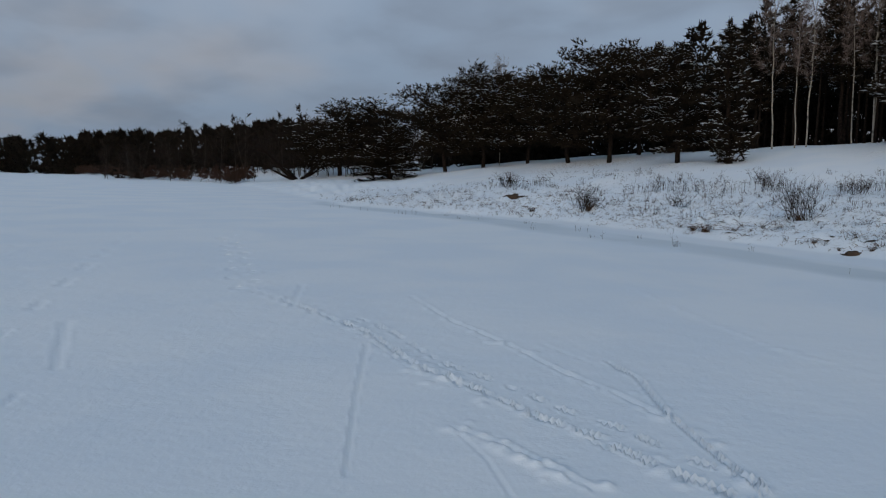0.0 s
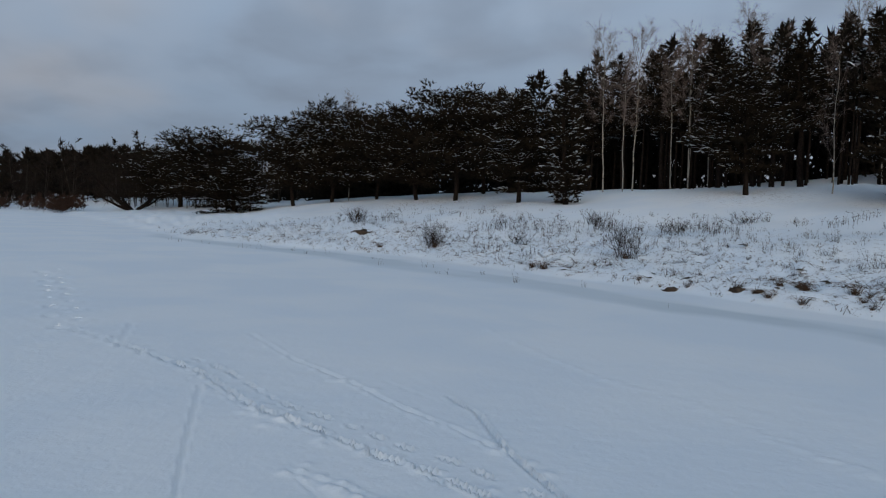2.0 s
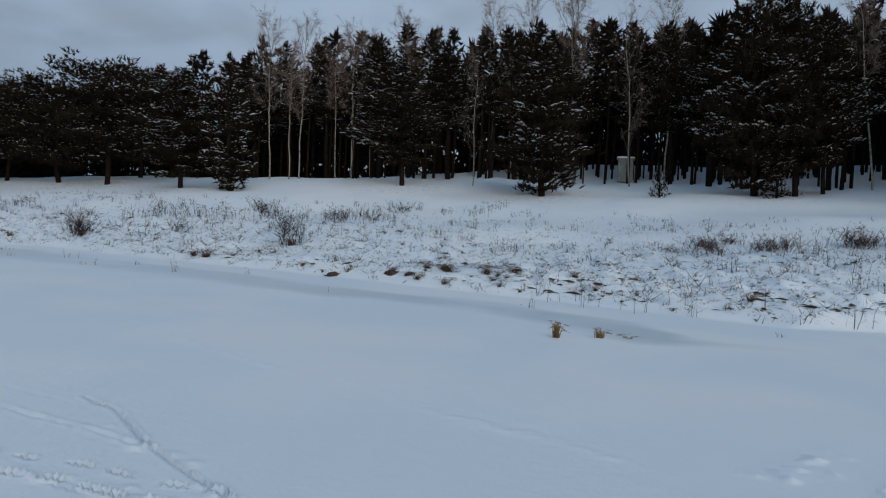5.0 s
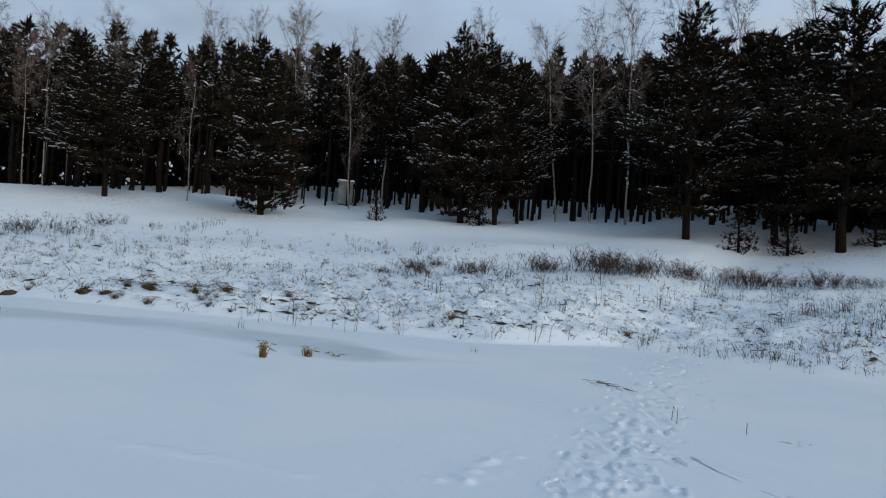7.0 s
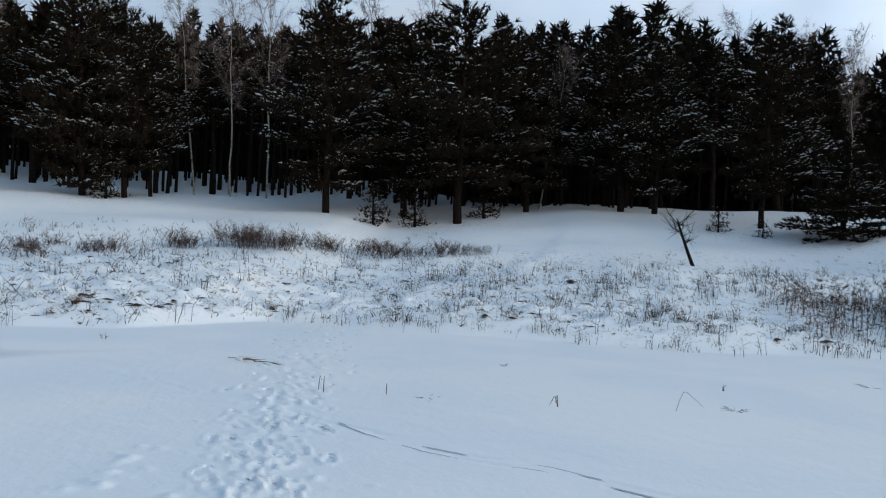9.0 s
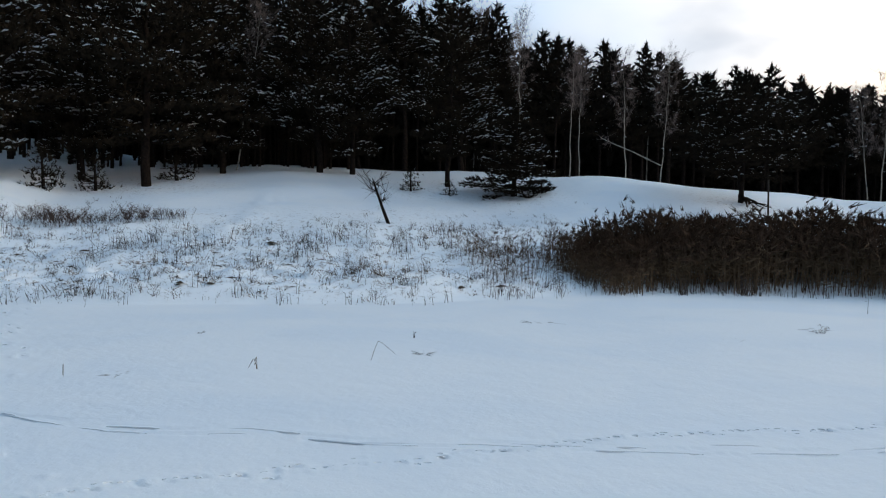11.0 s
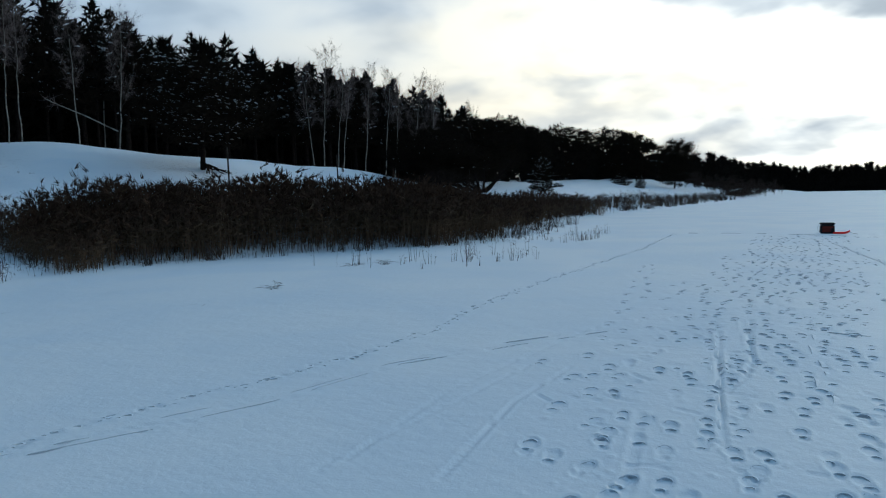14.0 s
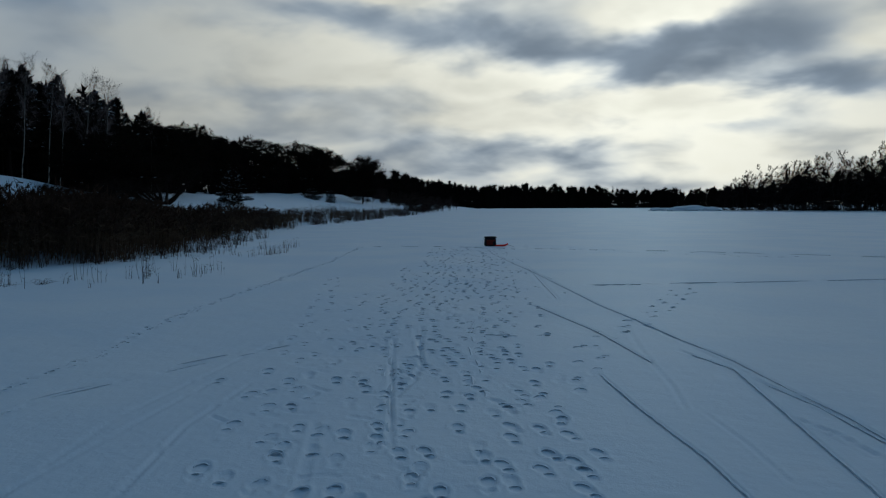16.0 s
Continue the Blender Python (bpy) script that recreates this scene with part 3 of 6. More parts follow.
def print_edges():
    """The crisp edge of snow round the far side of each sole and heel."""
    r = np.random.RandomState(3)
    vs, fs, n = [], [], 0
    for px, py, turn, size, deep in PRINTS:
        s, c = math.sin(turn), math.cos(turn)
        away = math.atan2(py, px)
        for off, a, b in ((0.055, 0.105, 0.058), (-0.105, 0.055, 0.046)):
            if r.uniform() < 0.15:
                continue
            cx, cy = px + off * size * s, py + off * size * c
            k, span, high = 8, r.uniform(0.7, 1.35), 0.0085 * deep * r.uniform(0.6, 1.3)
            for i in range(k + 1):
                f = i / k
                t = away + span * (2 * f - 1)
                dx, dy = math.cos(t), math.sin(t)
                p, q = dx * s + dy * c, dx * c - dy * s
                rad = size / math.hypot(p / a, q / b) * r.uniform(0.95, 1.05)
                h = high * (4 * f * (1 - f)) ** 0.5 + 0.001
                x, y, z = cx + dx * rad, cy + dy * rad, -0.004
                vs += [(x, y, z), (x - dx * 0.25 * h, y - dy * 0.25 * h, z + h), (x + dx * 1.4 * h, y + dy * 1.4 * h, z + 0.8 * h), (x + dx * 5 * h, y + dy * 5 * h, z - 0.002)]
                if i < k:
                    for m in range(3):
                        fs.append((n + m, n + m + 1, n + m + 5, n + m + 4))
                n += 4
    vs = np.array(vs)
    vs[:, 2] += height(vs[:, 0], vs[:, 1])
    me = mesh_from("print_edges", vs, fs, [SNOW], None, False)
    tagged(new("print_edges", me), "crisp pushed-up snow edges round the boot prints", "snow", "", "stuff")


make_tracks()
print_edges()
WIND = [(7.0, 1.5), (6.63, 1.14), (6.22, 0.61), (6.02, 0.15), (5.86, -0.4), (5.36, -1.21), (5.18, -1.85), (4.63, -3.31), (4.32, -4.3), (4.14, -5.87), (3.5, -7.2), (2.9, -8.2)]
crust_lips([(WIND, 0.0075, 0.55, 0.4, 1), ([(x + 0.13, y + 0.02) for x, y in WIND], 0.007, 0.45, 0.6, 2),
            (LONG_SKI, 0.0032, 0, 0, 3), ([(0.2, -11.9), (-0.65, -9.37), (-1.02, -7.77)], 0.005, 0, 0, 4),
            ([(-0.47, -7.16), (-0.68, -6.06), (-0.95, -4.92), (-1.1, -3.9)], 0.005, 0, 0, 5), ([(-1.41, -8.39), (-1.77, -7.46), (-1.76, -5.87), (-1.75, -4.2)], 0.005, 0, 0, 6),
            ([(0.33, -18.7), (-0.22, -12.6)], 0.005, 0, 0, 7), ([(-1.83, -7.13), (-2.08, -6.22), (-2.21, -5.2)], 0.004, 0, 0, 8),
            ([(-0.88, -14.85), (-3.86, -15.64), (-7.0, -16.5), (-9.5, -17.1)], 0.012, 1.2, 0.6, 9), ([(6.64, -27.9), (3.57, -28.0), (1.15, -27.0), (-4.62, -25.7), (-10.0, -23.4), (-14.0, -22.0)], 0.015, 0.8, 0.7, 10),
            ([(1.81, -8.73), (1.5, -7.0), (1.14, -5.27)], 0.007, 0.3, 0.2, 11), ([(0.9, -11.2), (0.95, -9.0), (0.7, -7.4), (0.55, -6.2)], 0.008, 0.4, 0.15, 12), ([(-0.3, -9.2), (0.5, -9.0), (1.1, -9.3)], 0.01, 0.3, 0.3, 13)])


def band(lo, hi, v, soft):
    return np.clip((v - lo) / soft, 0, 1) * np.clip((hi - v) / soft, 0, 1)


def make_ground():
    nr, na = GX.shape
    idx = np.arange(nr * na).reshape(nr, na)
    nxt = np.roll(idx, -1, axis=1)
    quads = np.stack([idx[:-1], nxt[:-1], nxt[1:], idx[1:]], -1).reshape(-1, 4)[:, ::-1]
    v = np.stack([GX, GY, GZ], -1).reshape(-1, 3)
    me = mesh_from("ground", v, quads, [SNOW], None, True)
    x, y = v[:, 0].astype(float), v[:, 1].astype(float)
    u = x - shore(y)
    wob = waves(x, y, 8, 5.0) * 0.35 + waves(x, y, 9, 1.6) * 0.3
    # a strip of refrozen slush lies off the shore of the northern bay
    inner = np.interp(y, [5.3, 7, 9, 11, 14, 20, 27, 35, 42], [-4.2, -2.4, -1.6, -1.3, -1.7, -1.5, -1.2, -0.5, 0])
    outer = np.interp(y, [5.3, 7, 9, 11, 14, 20, 27, 35, 42], [-4.2, -4.0, -3.4, -3.2, -3.9, -4.2, -4.2, -2.6, -0.2])
    wet = np.clip((u - outer + wob * 0.5) / 0.7, 0, 1) * np.clip((inner - u + wob * 0.7) / 0.6, 0, 1) * np.interp(y, [11, 15, 30], [1.0, 0.6, 0.75])
    me.attributes.new("wet_ice", "FLOAT", "POINT").data.foreach_set("value", wet.astype(np.float32))
    lit = np.zeros(len(v))
    for cx, cy, s, k in LITTER:
        lit = np.maximum(lit, k * np.exp(-(((x - cx) ** 2 + (y - cy) ** 2) / s ** 2)))
    lit = np.maximum(lit, 0.85 * band(0.1, 7, u, 1.2) * band(-12, 45, y, 6))
    lit = np.maximum(lit, 0.45 * band(4, 14, u, 3) * band(-14, 40, y, 6))
    me.attributes.new("litter", "FLOAT", "POINT").data.foreach_set("value", lit.astype(np.float32))
    tagged(new("ground", me), "snow-covered frozen lake and rising snowy bank with boot prints", "ground", "", "structure")


LITTER = [(8.5, 49.5, 3.2, 1.0), (10.5, 47, 3, 1.0), (12.6, 40, 2.2, 0.8), (25.7, 26, 2.5, 0.7), (22, 33, 2.5, 0.7), (34, 2, 3, 0.7), (33, -11, 2.5, 0.6), (30.6, -13.8, 2, 0.7), (32, 18, 2.2, 0.6), (26, -22, 2, 0.6)]
make_ground()


# ---- trees ----
def crown_shape(shape, s):
    if shape == "round":
        return np.sin(np.pi * (0.14 + 0.80 * s)) ** 0.65
    if shape == "cone":
        return (1 - s) ** 0.7 * np.minimum(1, 0.65 + 2.5 * s)
    if shape == "spire":
        return (1 - s) ** 0.68 * np.minimum(1, 0.35 + 3 * s)
    return np.minimum(1, 0.35 + 2.4 * s) * (1 - s ** 1.25) ** 0.85 + 0.04


def pine_geo(seed, H, R, base, shape, density=20, tuft=0.28, per=5, snow=0.3, limbs=True, step=0.36, lump=0.3, fine=True):
    """Trunk, limbs, needle tufts and snow of a pine, each as vertices and triangles."""
    rng = np.random.RandomState(seed)
    n = 9 if fine else 3
    zs = np.linspace(-0.25, H * 0.985, n)
    bend = np.cumsum(rng.normal(0, 0.006 * H, (n, 2)), axis=0) - 0
    bend -= bend[0]
    if shape == "round":
        zs = zs * 0.95
    axis = np.column_stack([bend, zs])
    r0 = 0.011 * H + 0.05 if fine else 0.006 * H + 0.035
    trunk = tube(axis, r0 * (1 - np.linspace(0, 1, n)) ** 0.8 + 0.015, 7 if fine else 4)
    z = base * H
    limb_geo, cents, dirs, shares, loads = [], [], [], [], []
    turn = rng.uniform(0, 6.28)
    while z < H * 0.985:
        s = (z - base * H) / (H * (1 - base))
        Lz = R * float(crown_shape(shape, min(max(s, 0.0), 1.0)))
        k = rng.randint(4, 7) if s < 0.85 else rng.randint(3, 5)
        for j in range(k):
            a = turn + j * 6.283 / k + rng.normal(0, 0.3)
            L = max(0.25, Lz * (1 - lump + rng.uniform(-lump, lump) + lump))
            slope = -0.18 + 0.75 * s ** 1.3 + rng.normal(0, 0.12) if shape != "round" else -0.05 + 0.3 * s + rng.normal(0, 0.2)
            curl = 0.16 + rng.normal(0, 0.06)
            zz = z + rng.normal(0, step * 0.3)
            p0 = np.array([np.interp(zz, zs, axis[:, 0]), np.interp(zz, zs, axis[:, 1]), zz])
            hd = np.array([math.cos(a), math.sin(a), 0.0])
            sd = np.array([-math.sin(a), math.cos(a), 0.0])
            if limbs and L > 0.6:
                t = np.array([0, 0.35, 0.7, 1.0])
                pts = p0 + hd * (t * L * 0.92)[:, None] + np.array([0, 0, 1.0]) * (L * (slope * t + curl * t * t))[:, None]
                limb_geo.append(tube(pts, (0.012 + 0.016 * L) * np.array([1, 0.7, 0.45, 0.15]), 3))
            m = max(3, int(density * L * (0.5 + 0.25 * L)))
            t = 0.18 + 0.82 * rng.power(1.7, m)
            t = t + rng.normal(0, 0.05, m)
            lat = rng.normal(0, 0.13 + 0.11 * L, m) * np.minimum(1, 0.35 + t)
            c = p0 + hd * (t * L)[:, None] + sd * lat[:, None]
            c[:, 2] += L * (slope * t + curl * t * t) + rng.normal(0, (0.05 + 0.02 * L) * (1.5 if shape == "round" else 1), m) - 0.06 * np.abs(lat)
            out = np.repeat((hd * 0.6 + np.array([0, 0, 0.68]))[None], m, 0)
            if shape == "round" and fine:
                # foliage gathered in rounded lobes along the outer limb
                lobe = rng.choice([0.5, 0.75, 0.95], m, p=[0.2, 0.35, 0.45])
                rad = (0.24 + 0.11 * L) * (1.1 - 0.25 * lobe)
                off = rng.normal(0, 1, (m, 3)) * np.array([0.62, 0.62, 0.45])
                mid = p0 + hd * (lobe * L)[:, None] + sd * (np.where(lobe == 0.75, 0.28, -0.16) * L * 0.6 * (1 if j % 2 else -1))[:, None]
                mid[:, 2] += L * (slope * lobe + curl * lobe * lobe)
                c = mid + off * rad[:, None]
                out = off / (np.linalg.norm(off, axis=1)[:, None] + 1e-6) * 0.75 + np.array([0, 0, 0.45])
                t = np.where(off[:, 2] > 0, 1.0, 0.3)
            cents.append(c)
            dirs.append(out)
            shares.append(t)
            loads.append(np.full(m, (1.0 if snow > 1.5 else rng.choice([0.12, 0.9, 4.5], p=[0.42, 0.36, 0.22]))))
        turn += rng.uniform(0.4, 1.2)
        z += step * rng.uniform(0.8, 1.2) * (1.0 if s < 0.7 else 0.8)
    c, dr, sh = np.concatenate(cents), np.concatenate(dirs), np.concatenate(shares)
    # upright shoots at the top
    top = axis[-1] + np.column_stack([rng.normal(0, 0.07, 14), rng.normal(0, 0.07, 14), rng.uniform(-0.8, 0.1 if shape == "round" else 0.45, 14)])
    c, dr, sh = np.concatenate([c, top]), np.concatenate([dr, np.tile([0, 0, 1.0], (14, 1))]), np.concatenate([sh, np.zeros(14)])
    load = np.concatenate(loads + [np.zeros(14)])
    cc = np.repeat(c, per, 0)
    dd = np.repeat(dr, per, 0) + rng.normal(0, 0.55, (len(cc), 3))
    dd /= np.linalg.norm(dd, axis=1)[:, None]
    ln = tuft * (0.82 if shape == "round" and fine else 1.0) * rng.uniform(0.6, 1.25, len(cc))
    needles = blades(cc - dd * (ln * 0.25)[:, None], cc + dd * ln[:, None], ln * (0.30 if fine else 0.42), rng)
    pick = rng.uniform(size=len(c)) < 4.6 * snow * load * np.clip((sh - 0.4) * 2, 0, 1)
    p, d2 = c[pick], dr[pick].copy()
    d2[:, :2] += rng.normal(0, 0.35, (len(p), 2))
    d2[:, 2] = 0.12
    d2 /= np.linalg.norm(d2, axis=1)[:, None] + 1e-9
    size = 0.034 * np.minimum(rng.gamma(1.8, 0.55, len(p)), 2.6) * (min(tuft / 0.26, 1.25) if fine else 1.9) * (1.25 if snow > 1.5 else 1.0)
    size = size * np.where((load[pick] > 3) & (snow < 1.5) & (shape != "round"), 1.55, 1.0)
    sn = clumps(p + np.array([0, 0, 0.09]), d2, size, rng, 0.6)
    return trunk, (join(limb_geo) if limb_geo else None), needles, sn


def clumps(p, d, size, rng, high=0.65):
    """Little ridged pads of snow lying along the direction d."""
    if len(p) == 0:
        return np.zeros((0, 3)), np.zeros((0, 3), int)
    up = np.array([0, 0, 1.0])
    s = np.cross(d, up)
    s /= np.linalg.norm(s, axis=1)[:, None] + 1e-9
    L, W, T = size[:, None] * 1.8, size[:, None] * 0.75, size[:, None] * high
    v = np.stack([p - d * L, p + d * L * 0.8 + s * W, p + d * L * 0.8 - s * W, p + up * T], 1)
    f = np.array([(0, 3, 1), (1, 3, 2), (2, 3, 0)])
    tri = (np.arange(len(p))[:, None, None] * 4 + f[None]).reshape(-1, 3)
    return v.reshape(-1, 3), tri


def pine_thing(name, geo, label, group=""):
    ob = thing(name, label, "tree", group)
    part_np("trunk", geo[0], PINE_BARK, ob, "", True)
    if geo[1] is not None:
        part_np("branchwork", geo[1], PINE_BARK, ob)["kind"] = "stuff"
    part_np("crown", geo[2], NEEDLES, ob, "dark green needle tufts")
    if len(geo[3][1]):
        part_np("snow_cover", geo[3], TREE_SNOW, ob, "patches of snow on the branches")["kind"] = "stuff"
    return ob


def bare_geo(seed, H, spread=0.2, base=0.32, rise=1.3, count=26, twigs=34, droop=0.2, lean=(0, 0), width=0.016, forks=1, thick=0.85, n=10, sides=6):
    """Trunk with limbs and the fine twigs of a leafless tree."""
    rng = np.random.RandomState(seed)
    stems, limbs, tb, tt = [], [], [], []
    for q in range(forks):
        t = np.linspace(0, 1, n)
        h = H * (1 if q == 0 else rng.uniform(0.75, 0.95))
        off = np.cumsum(rng.normal(0, 0.007 * H, (n, 2)), axis=0)
        off -= off[0]
        fan = rng.normal(0, 0.10 * H, 2) if forks > 1 else np.zeros(2)
        ax = np.column_stack([off[:, 0] + (lean[0] + fan[0]) * t, off[:, 1] + (lean[1] + fan[1]) * t, -0.25 + (h + 0.25) * t])
        rad = thick * (0.0045 * H + 0.02) * (1 - t) ** 1.0 + 0.006
        stems.append(tube(ax, rad, sides))
        for k in range(count):
            s = base + (0.97 - base) * (k + rng.uniform()) / count
            p0 = np.array([np.interp(s, t, ax[:, i]) for i in range(3)])
            a = rng.uniform(0, 6.28)
            L = spread * H * (1.05 - s) ** 0.5 * rng.uniform(0.6, 1.1)
            hd = np.array([math.cos(a), math.sin(a), rise * rng.uniform(0.7, 1.3)])
            hd /= np.linalg.norm(hd)
            tt_ = np.array([0, 0.4, 0.75, 1.0])
            pts = p0 + hd * (tt_ * L)[:, None]
            pts[:, 2] -= droop * L * tt_ ** 3
            pts[1:-1] += rng.normal(0, 0.03 * L, (2, 3))
            limbs.append(tube(pts, thick * (0.006 + 0.011 * L) * np.array([1, 0.7, 0.4, 0.12]), 3))
            m = twigs
            ts = rng.uniform(0.2, 1.0, m)
            b = np.column_stack([np.interp(ts, tt_, pts[:, i]) for i in range(3)])
            d = hd + rng.normal(0, 0.55, (m, 3))
            d /= np.linalg.norm(d, axis=1)[:, None]
            ln = L * rng.uniform(0.18, 0.5, m) + 0.12
            e = b + d * ln[:, None]
            e[:, 2] -= droop * ln
            tb.append(b)
            tt.append(e)
            m2 = m
            b2 = b + (e - b) * rng.uniform(0.3, 0.9, (m2, 1))
            d2 = d + rng.normal(0, 0.6, (m2, 3))
            tb.append(b2)
            tt.append(b2 + d2 * (ln * 0.55)[:, None])
    b, e = np.concatenate(tb), np.concatenate(tt)
    return join(stems), join(limbs), blades(b, e, width, rng)


def birch_geo(seed, H, base=0.4, spread=0.15, limbs_n=26, subs=6, twigs=26, width=0.0095):
    """A birch: slim trunk, steep pale limbs and an oval haze of fine hanging twigs."""
    r = np.random.RandomState(seed)
    n = 12
    t = np.linspace(0, 1, n)
    off = np.cumsum(r.normal(0, 0.006 * H, (n, 2)), axis=0)
    off -= off[0] + (off[-1] - off[0]) * t[:, None] * 0.7
    ax = np.column_stack([off, -0.25 + (H + 0.25) * t])
    stems = [tube(ax, 0.0055 * H * (1 - t) ** 0.9 + 0.006, 7)]
    limbs, sb, se_, tb, te = [], [], [], [], []
    for k in range(limbs_n):
        s = base + (0.98 - base) * (k + r.uniform()) / limbs_n
        p0 = np.array([np.interp(s, t, ax[:, i]) for i in range(3)])
        q = (s - base) / (1 - base)
        L = H * spread * (0.55 + 0.9 * math.sin(math.pi * (0.15 + 0.75 * q))) * r.uniform(0.6, 1.15)
        a = r.uniform(0, 6.28)
        hd = np.array([math.cos(a), math.sin(a), 0])
        tt_ = np.array([0, 0.3, 0.65, 1.0])
        out = 0.62 - 0.3 * q
        pts = p0 + hd * (L * out * tt_ ** 0.85)[:, None] + np.array([0, 0, 1.0]) * (L * (1.05 * tt_ - 0.15 * tt_ ** 2))[:, None]
        pts[1:] += r.normal(0, 0.03 * L, (3, 3))
        limbs.append(tube(pts, (0.005 + 0.0055 * L) * np.array([1, 0.7, 0.4, 0.12]), 4))
        ts = np.linspace(0.3, 1.0, subs) + r.normal(0, 0.04, subs)
        b = np.column_stack([np.interp(ts, tt_, pts[:, i]) for i in range(3)])
        d = hd * 0.5 + np.array([0, 0, 0.75]) + r.normal(0, 0.5, (subs, 3))
        e = b + d * (L * 0.33 * r.uniform(0.5, 1.1, subs))[:, None]
        sb.append(b)
        se_.append(e)
        f = r.uniform(0.2, 1.0, (subs * twigs, 1))
        bb = np.repeat(b, twigs, 0) * (1 - f) + np.repeat(e, twigs, 0) * f
        dd = np.repeat(d, twigs, 0) * 0.5 + r.normal(0, 0.55, (subs * twigs, 3))
        ln = r.uniform(0.15, 0.48, subs * twigs)
        ee = bb + dd * ln[:, None]
        ee[:, 2] -= 0.45 * ln * r.uniform(0, 1, len(ln))
        tb.append(bb)
        te.append(ee)
    subs_geo = blades(np.concatenate(sb), np.concatenate(se_), 0.013, r)
    return join(stems), join(limbs + [subs_geo]), blades(np.concatenate(tb), np.concatenate(te), width, r)


def birch_thing(geo, label):
    ob = thing("birch_tree", label, "tree", "birches")
    part_np("trunk", geo[0], BIRCH_BARK, ob, "", True)
    part_np("branchwork", geo[1], BIRCH_LIMB, ob, "steep pale grey limbs")["kind"] = "stuff"
    part_np("twig_haze", geo[2], TWIG, ob, "haze of fine bare brown twigs")["kind"] = "stuff"
    return ob


def stand(ob, x, y, turn=0.0, lean=(0.0, 0.0), sink=0.03, size=1.0):
    m = pose(x, y, ground_z(x, y) - sink, lean[0], lean[1], turn)
    ob.matrix_basis = m @ Matrix.Diagonal((size, size, size, 1))
    return ob


def plant(protos, used, key, x, y, height_m, width_m, turn, lean=None, label=""):
    """One tree of a kind, scaled to its height and spread; the first use is the prototype itself. lean: degrees, clockwise as seen from the lake."""
    ob, H, W = protos[key]
    if lean is None:
        lean = float(np.interp(math.degrees(math.atan2(x, y)), [0, 30, 65, 90, 110, 130, 150], [-1.5, -2, -3.5, -3, -1, 1.5, 1.5]))
    way = Vector((x, y, 0)).normalized()
    m = Matrix.Translation((x, y, ground_z(x, y) - 0.04)) @ Matrix.Rotation(radians(lean), 4, way) @ Matrix.Rotation(radians(turn), 4, "Z")
    if key not in used:
        used.add(key)
    else:
        ob = copy_thing(ob, m)
    sz, sx = height_m / H, width_m / W
    ob.matrix_basis = m @ Matrix.Diagonal((sx, sx, sz, 1))
    if label:
        ob["label"] = label
    return ob


PINES = {
    "round_a": (pine_thing("pine_tree", pine_geo(11, 8.0, 2.9, 0.19, "round", 18, step=0.3, snow=0.38), "broad dark pine dusted with snow on the lake bank", "bank pines"), 8.0, 5.8),
    "round_b": (pine_thing("pine_tree", pine_geo(12, 8.0, 2.9, 0.24, "round", 17, 0.3, snow=0.38), "broad dark pine dusted with snow on the lake bank", "bank pines"), 8.0, 5.8),
    "full_a": (pine_thing("pine_tree", pine_geo(13, 10.0, 3.2, 0.13, "full", 21, 0.29, snow=0.55, step=0.5, lump=0.36), "large dark pine with snowy lower branches", "bank pines"), 10.0, 6.4),
    "full_b": (pine_thing("pine_tree", pine_geo(14, 10.0, 3.4, 0.2, "full", 21, 0.29, snow=0.55, step=0.5, lump=0.36), "large dark pine with snowy lower branches", "bank pines"), 10.0, 6.8),
    "cone_a": (pine_thing("pine_tree", pine_geo(15, 8.0, 2.5, 0.03, "cone", 20, snow=0.24), "dense pine branched down to the snow", "bank pines"), 8.0, 5.0),
    "cone_b": (pine_thing("pine_tree", pine_geo(16, 9.0, 2.4, 0.06, "spire", 20, snow=0.3), "tall dense pine branched down to the snow", "bank pines"), 9.0, 4.8),
    "frosted": (pine_thing("pine_tree", pine_geo(17, 7.0, 1.5, 0.05, "spire", 20, 0.27, 5, snow=1.6), "slender pine frosted white with snow", "bank pines"), 7.0, 3.0),
    # backlit southern pines: snow pads mostly left off to imitate their shaded side
    "dark": (pine_thing("pine_tree", pine_geo(21, 8.0, 2.9, 0.12, "round", 20, 0.36, 5, snow=0.006, step=0.32, lump=0.34), "broad dark pine standing against the light", "bank pines"), 8.0, 5.8),
    "young": (pine_thing("young_pine", pine_geo(18, 1.6, 0.8, 0.05, "cone", 20, 0.13, 5, 0.25, step=0.22), "knee-high young pine in the snow", "young pines"), 1.6, 1.6),
    # southern forest edge: almost no snow built, so these read as shaded
    "tall_dark": (pine_thing("pine_tree", pine_geo(22, 13.0, 2.5, 0.36, "spire", 9, 0.4, 5, snow=0.008, lump=0.45), "tall dark forest pine standing against the light", "forest edge pines"), 13.0, 5.0),
    "tall": (pine_thing("pine_tree", pine_geo(19, 13.0, 2.4, 0.42, "spire", 13, 0.33, 5, snow=0.4, lump=0.45), "tall forest pine with a bare lower trunk", "forest edge pines"), 13.0, 4.8),
    "tall_b": (pine_thing("pine_tree", pine_geo(20, 13.0, 2.6, 0.35, "spire", 13, 0.33, 5, snow=0.4, lump=0.45), "tall forest pine with a bare lower trunk", "forest edge pines"), 13.0, 5.2),
}
used = set()
rng = np.random.RandomState(77)

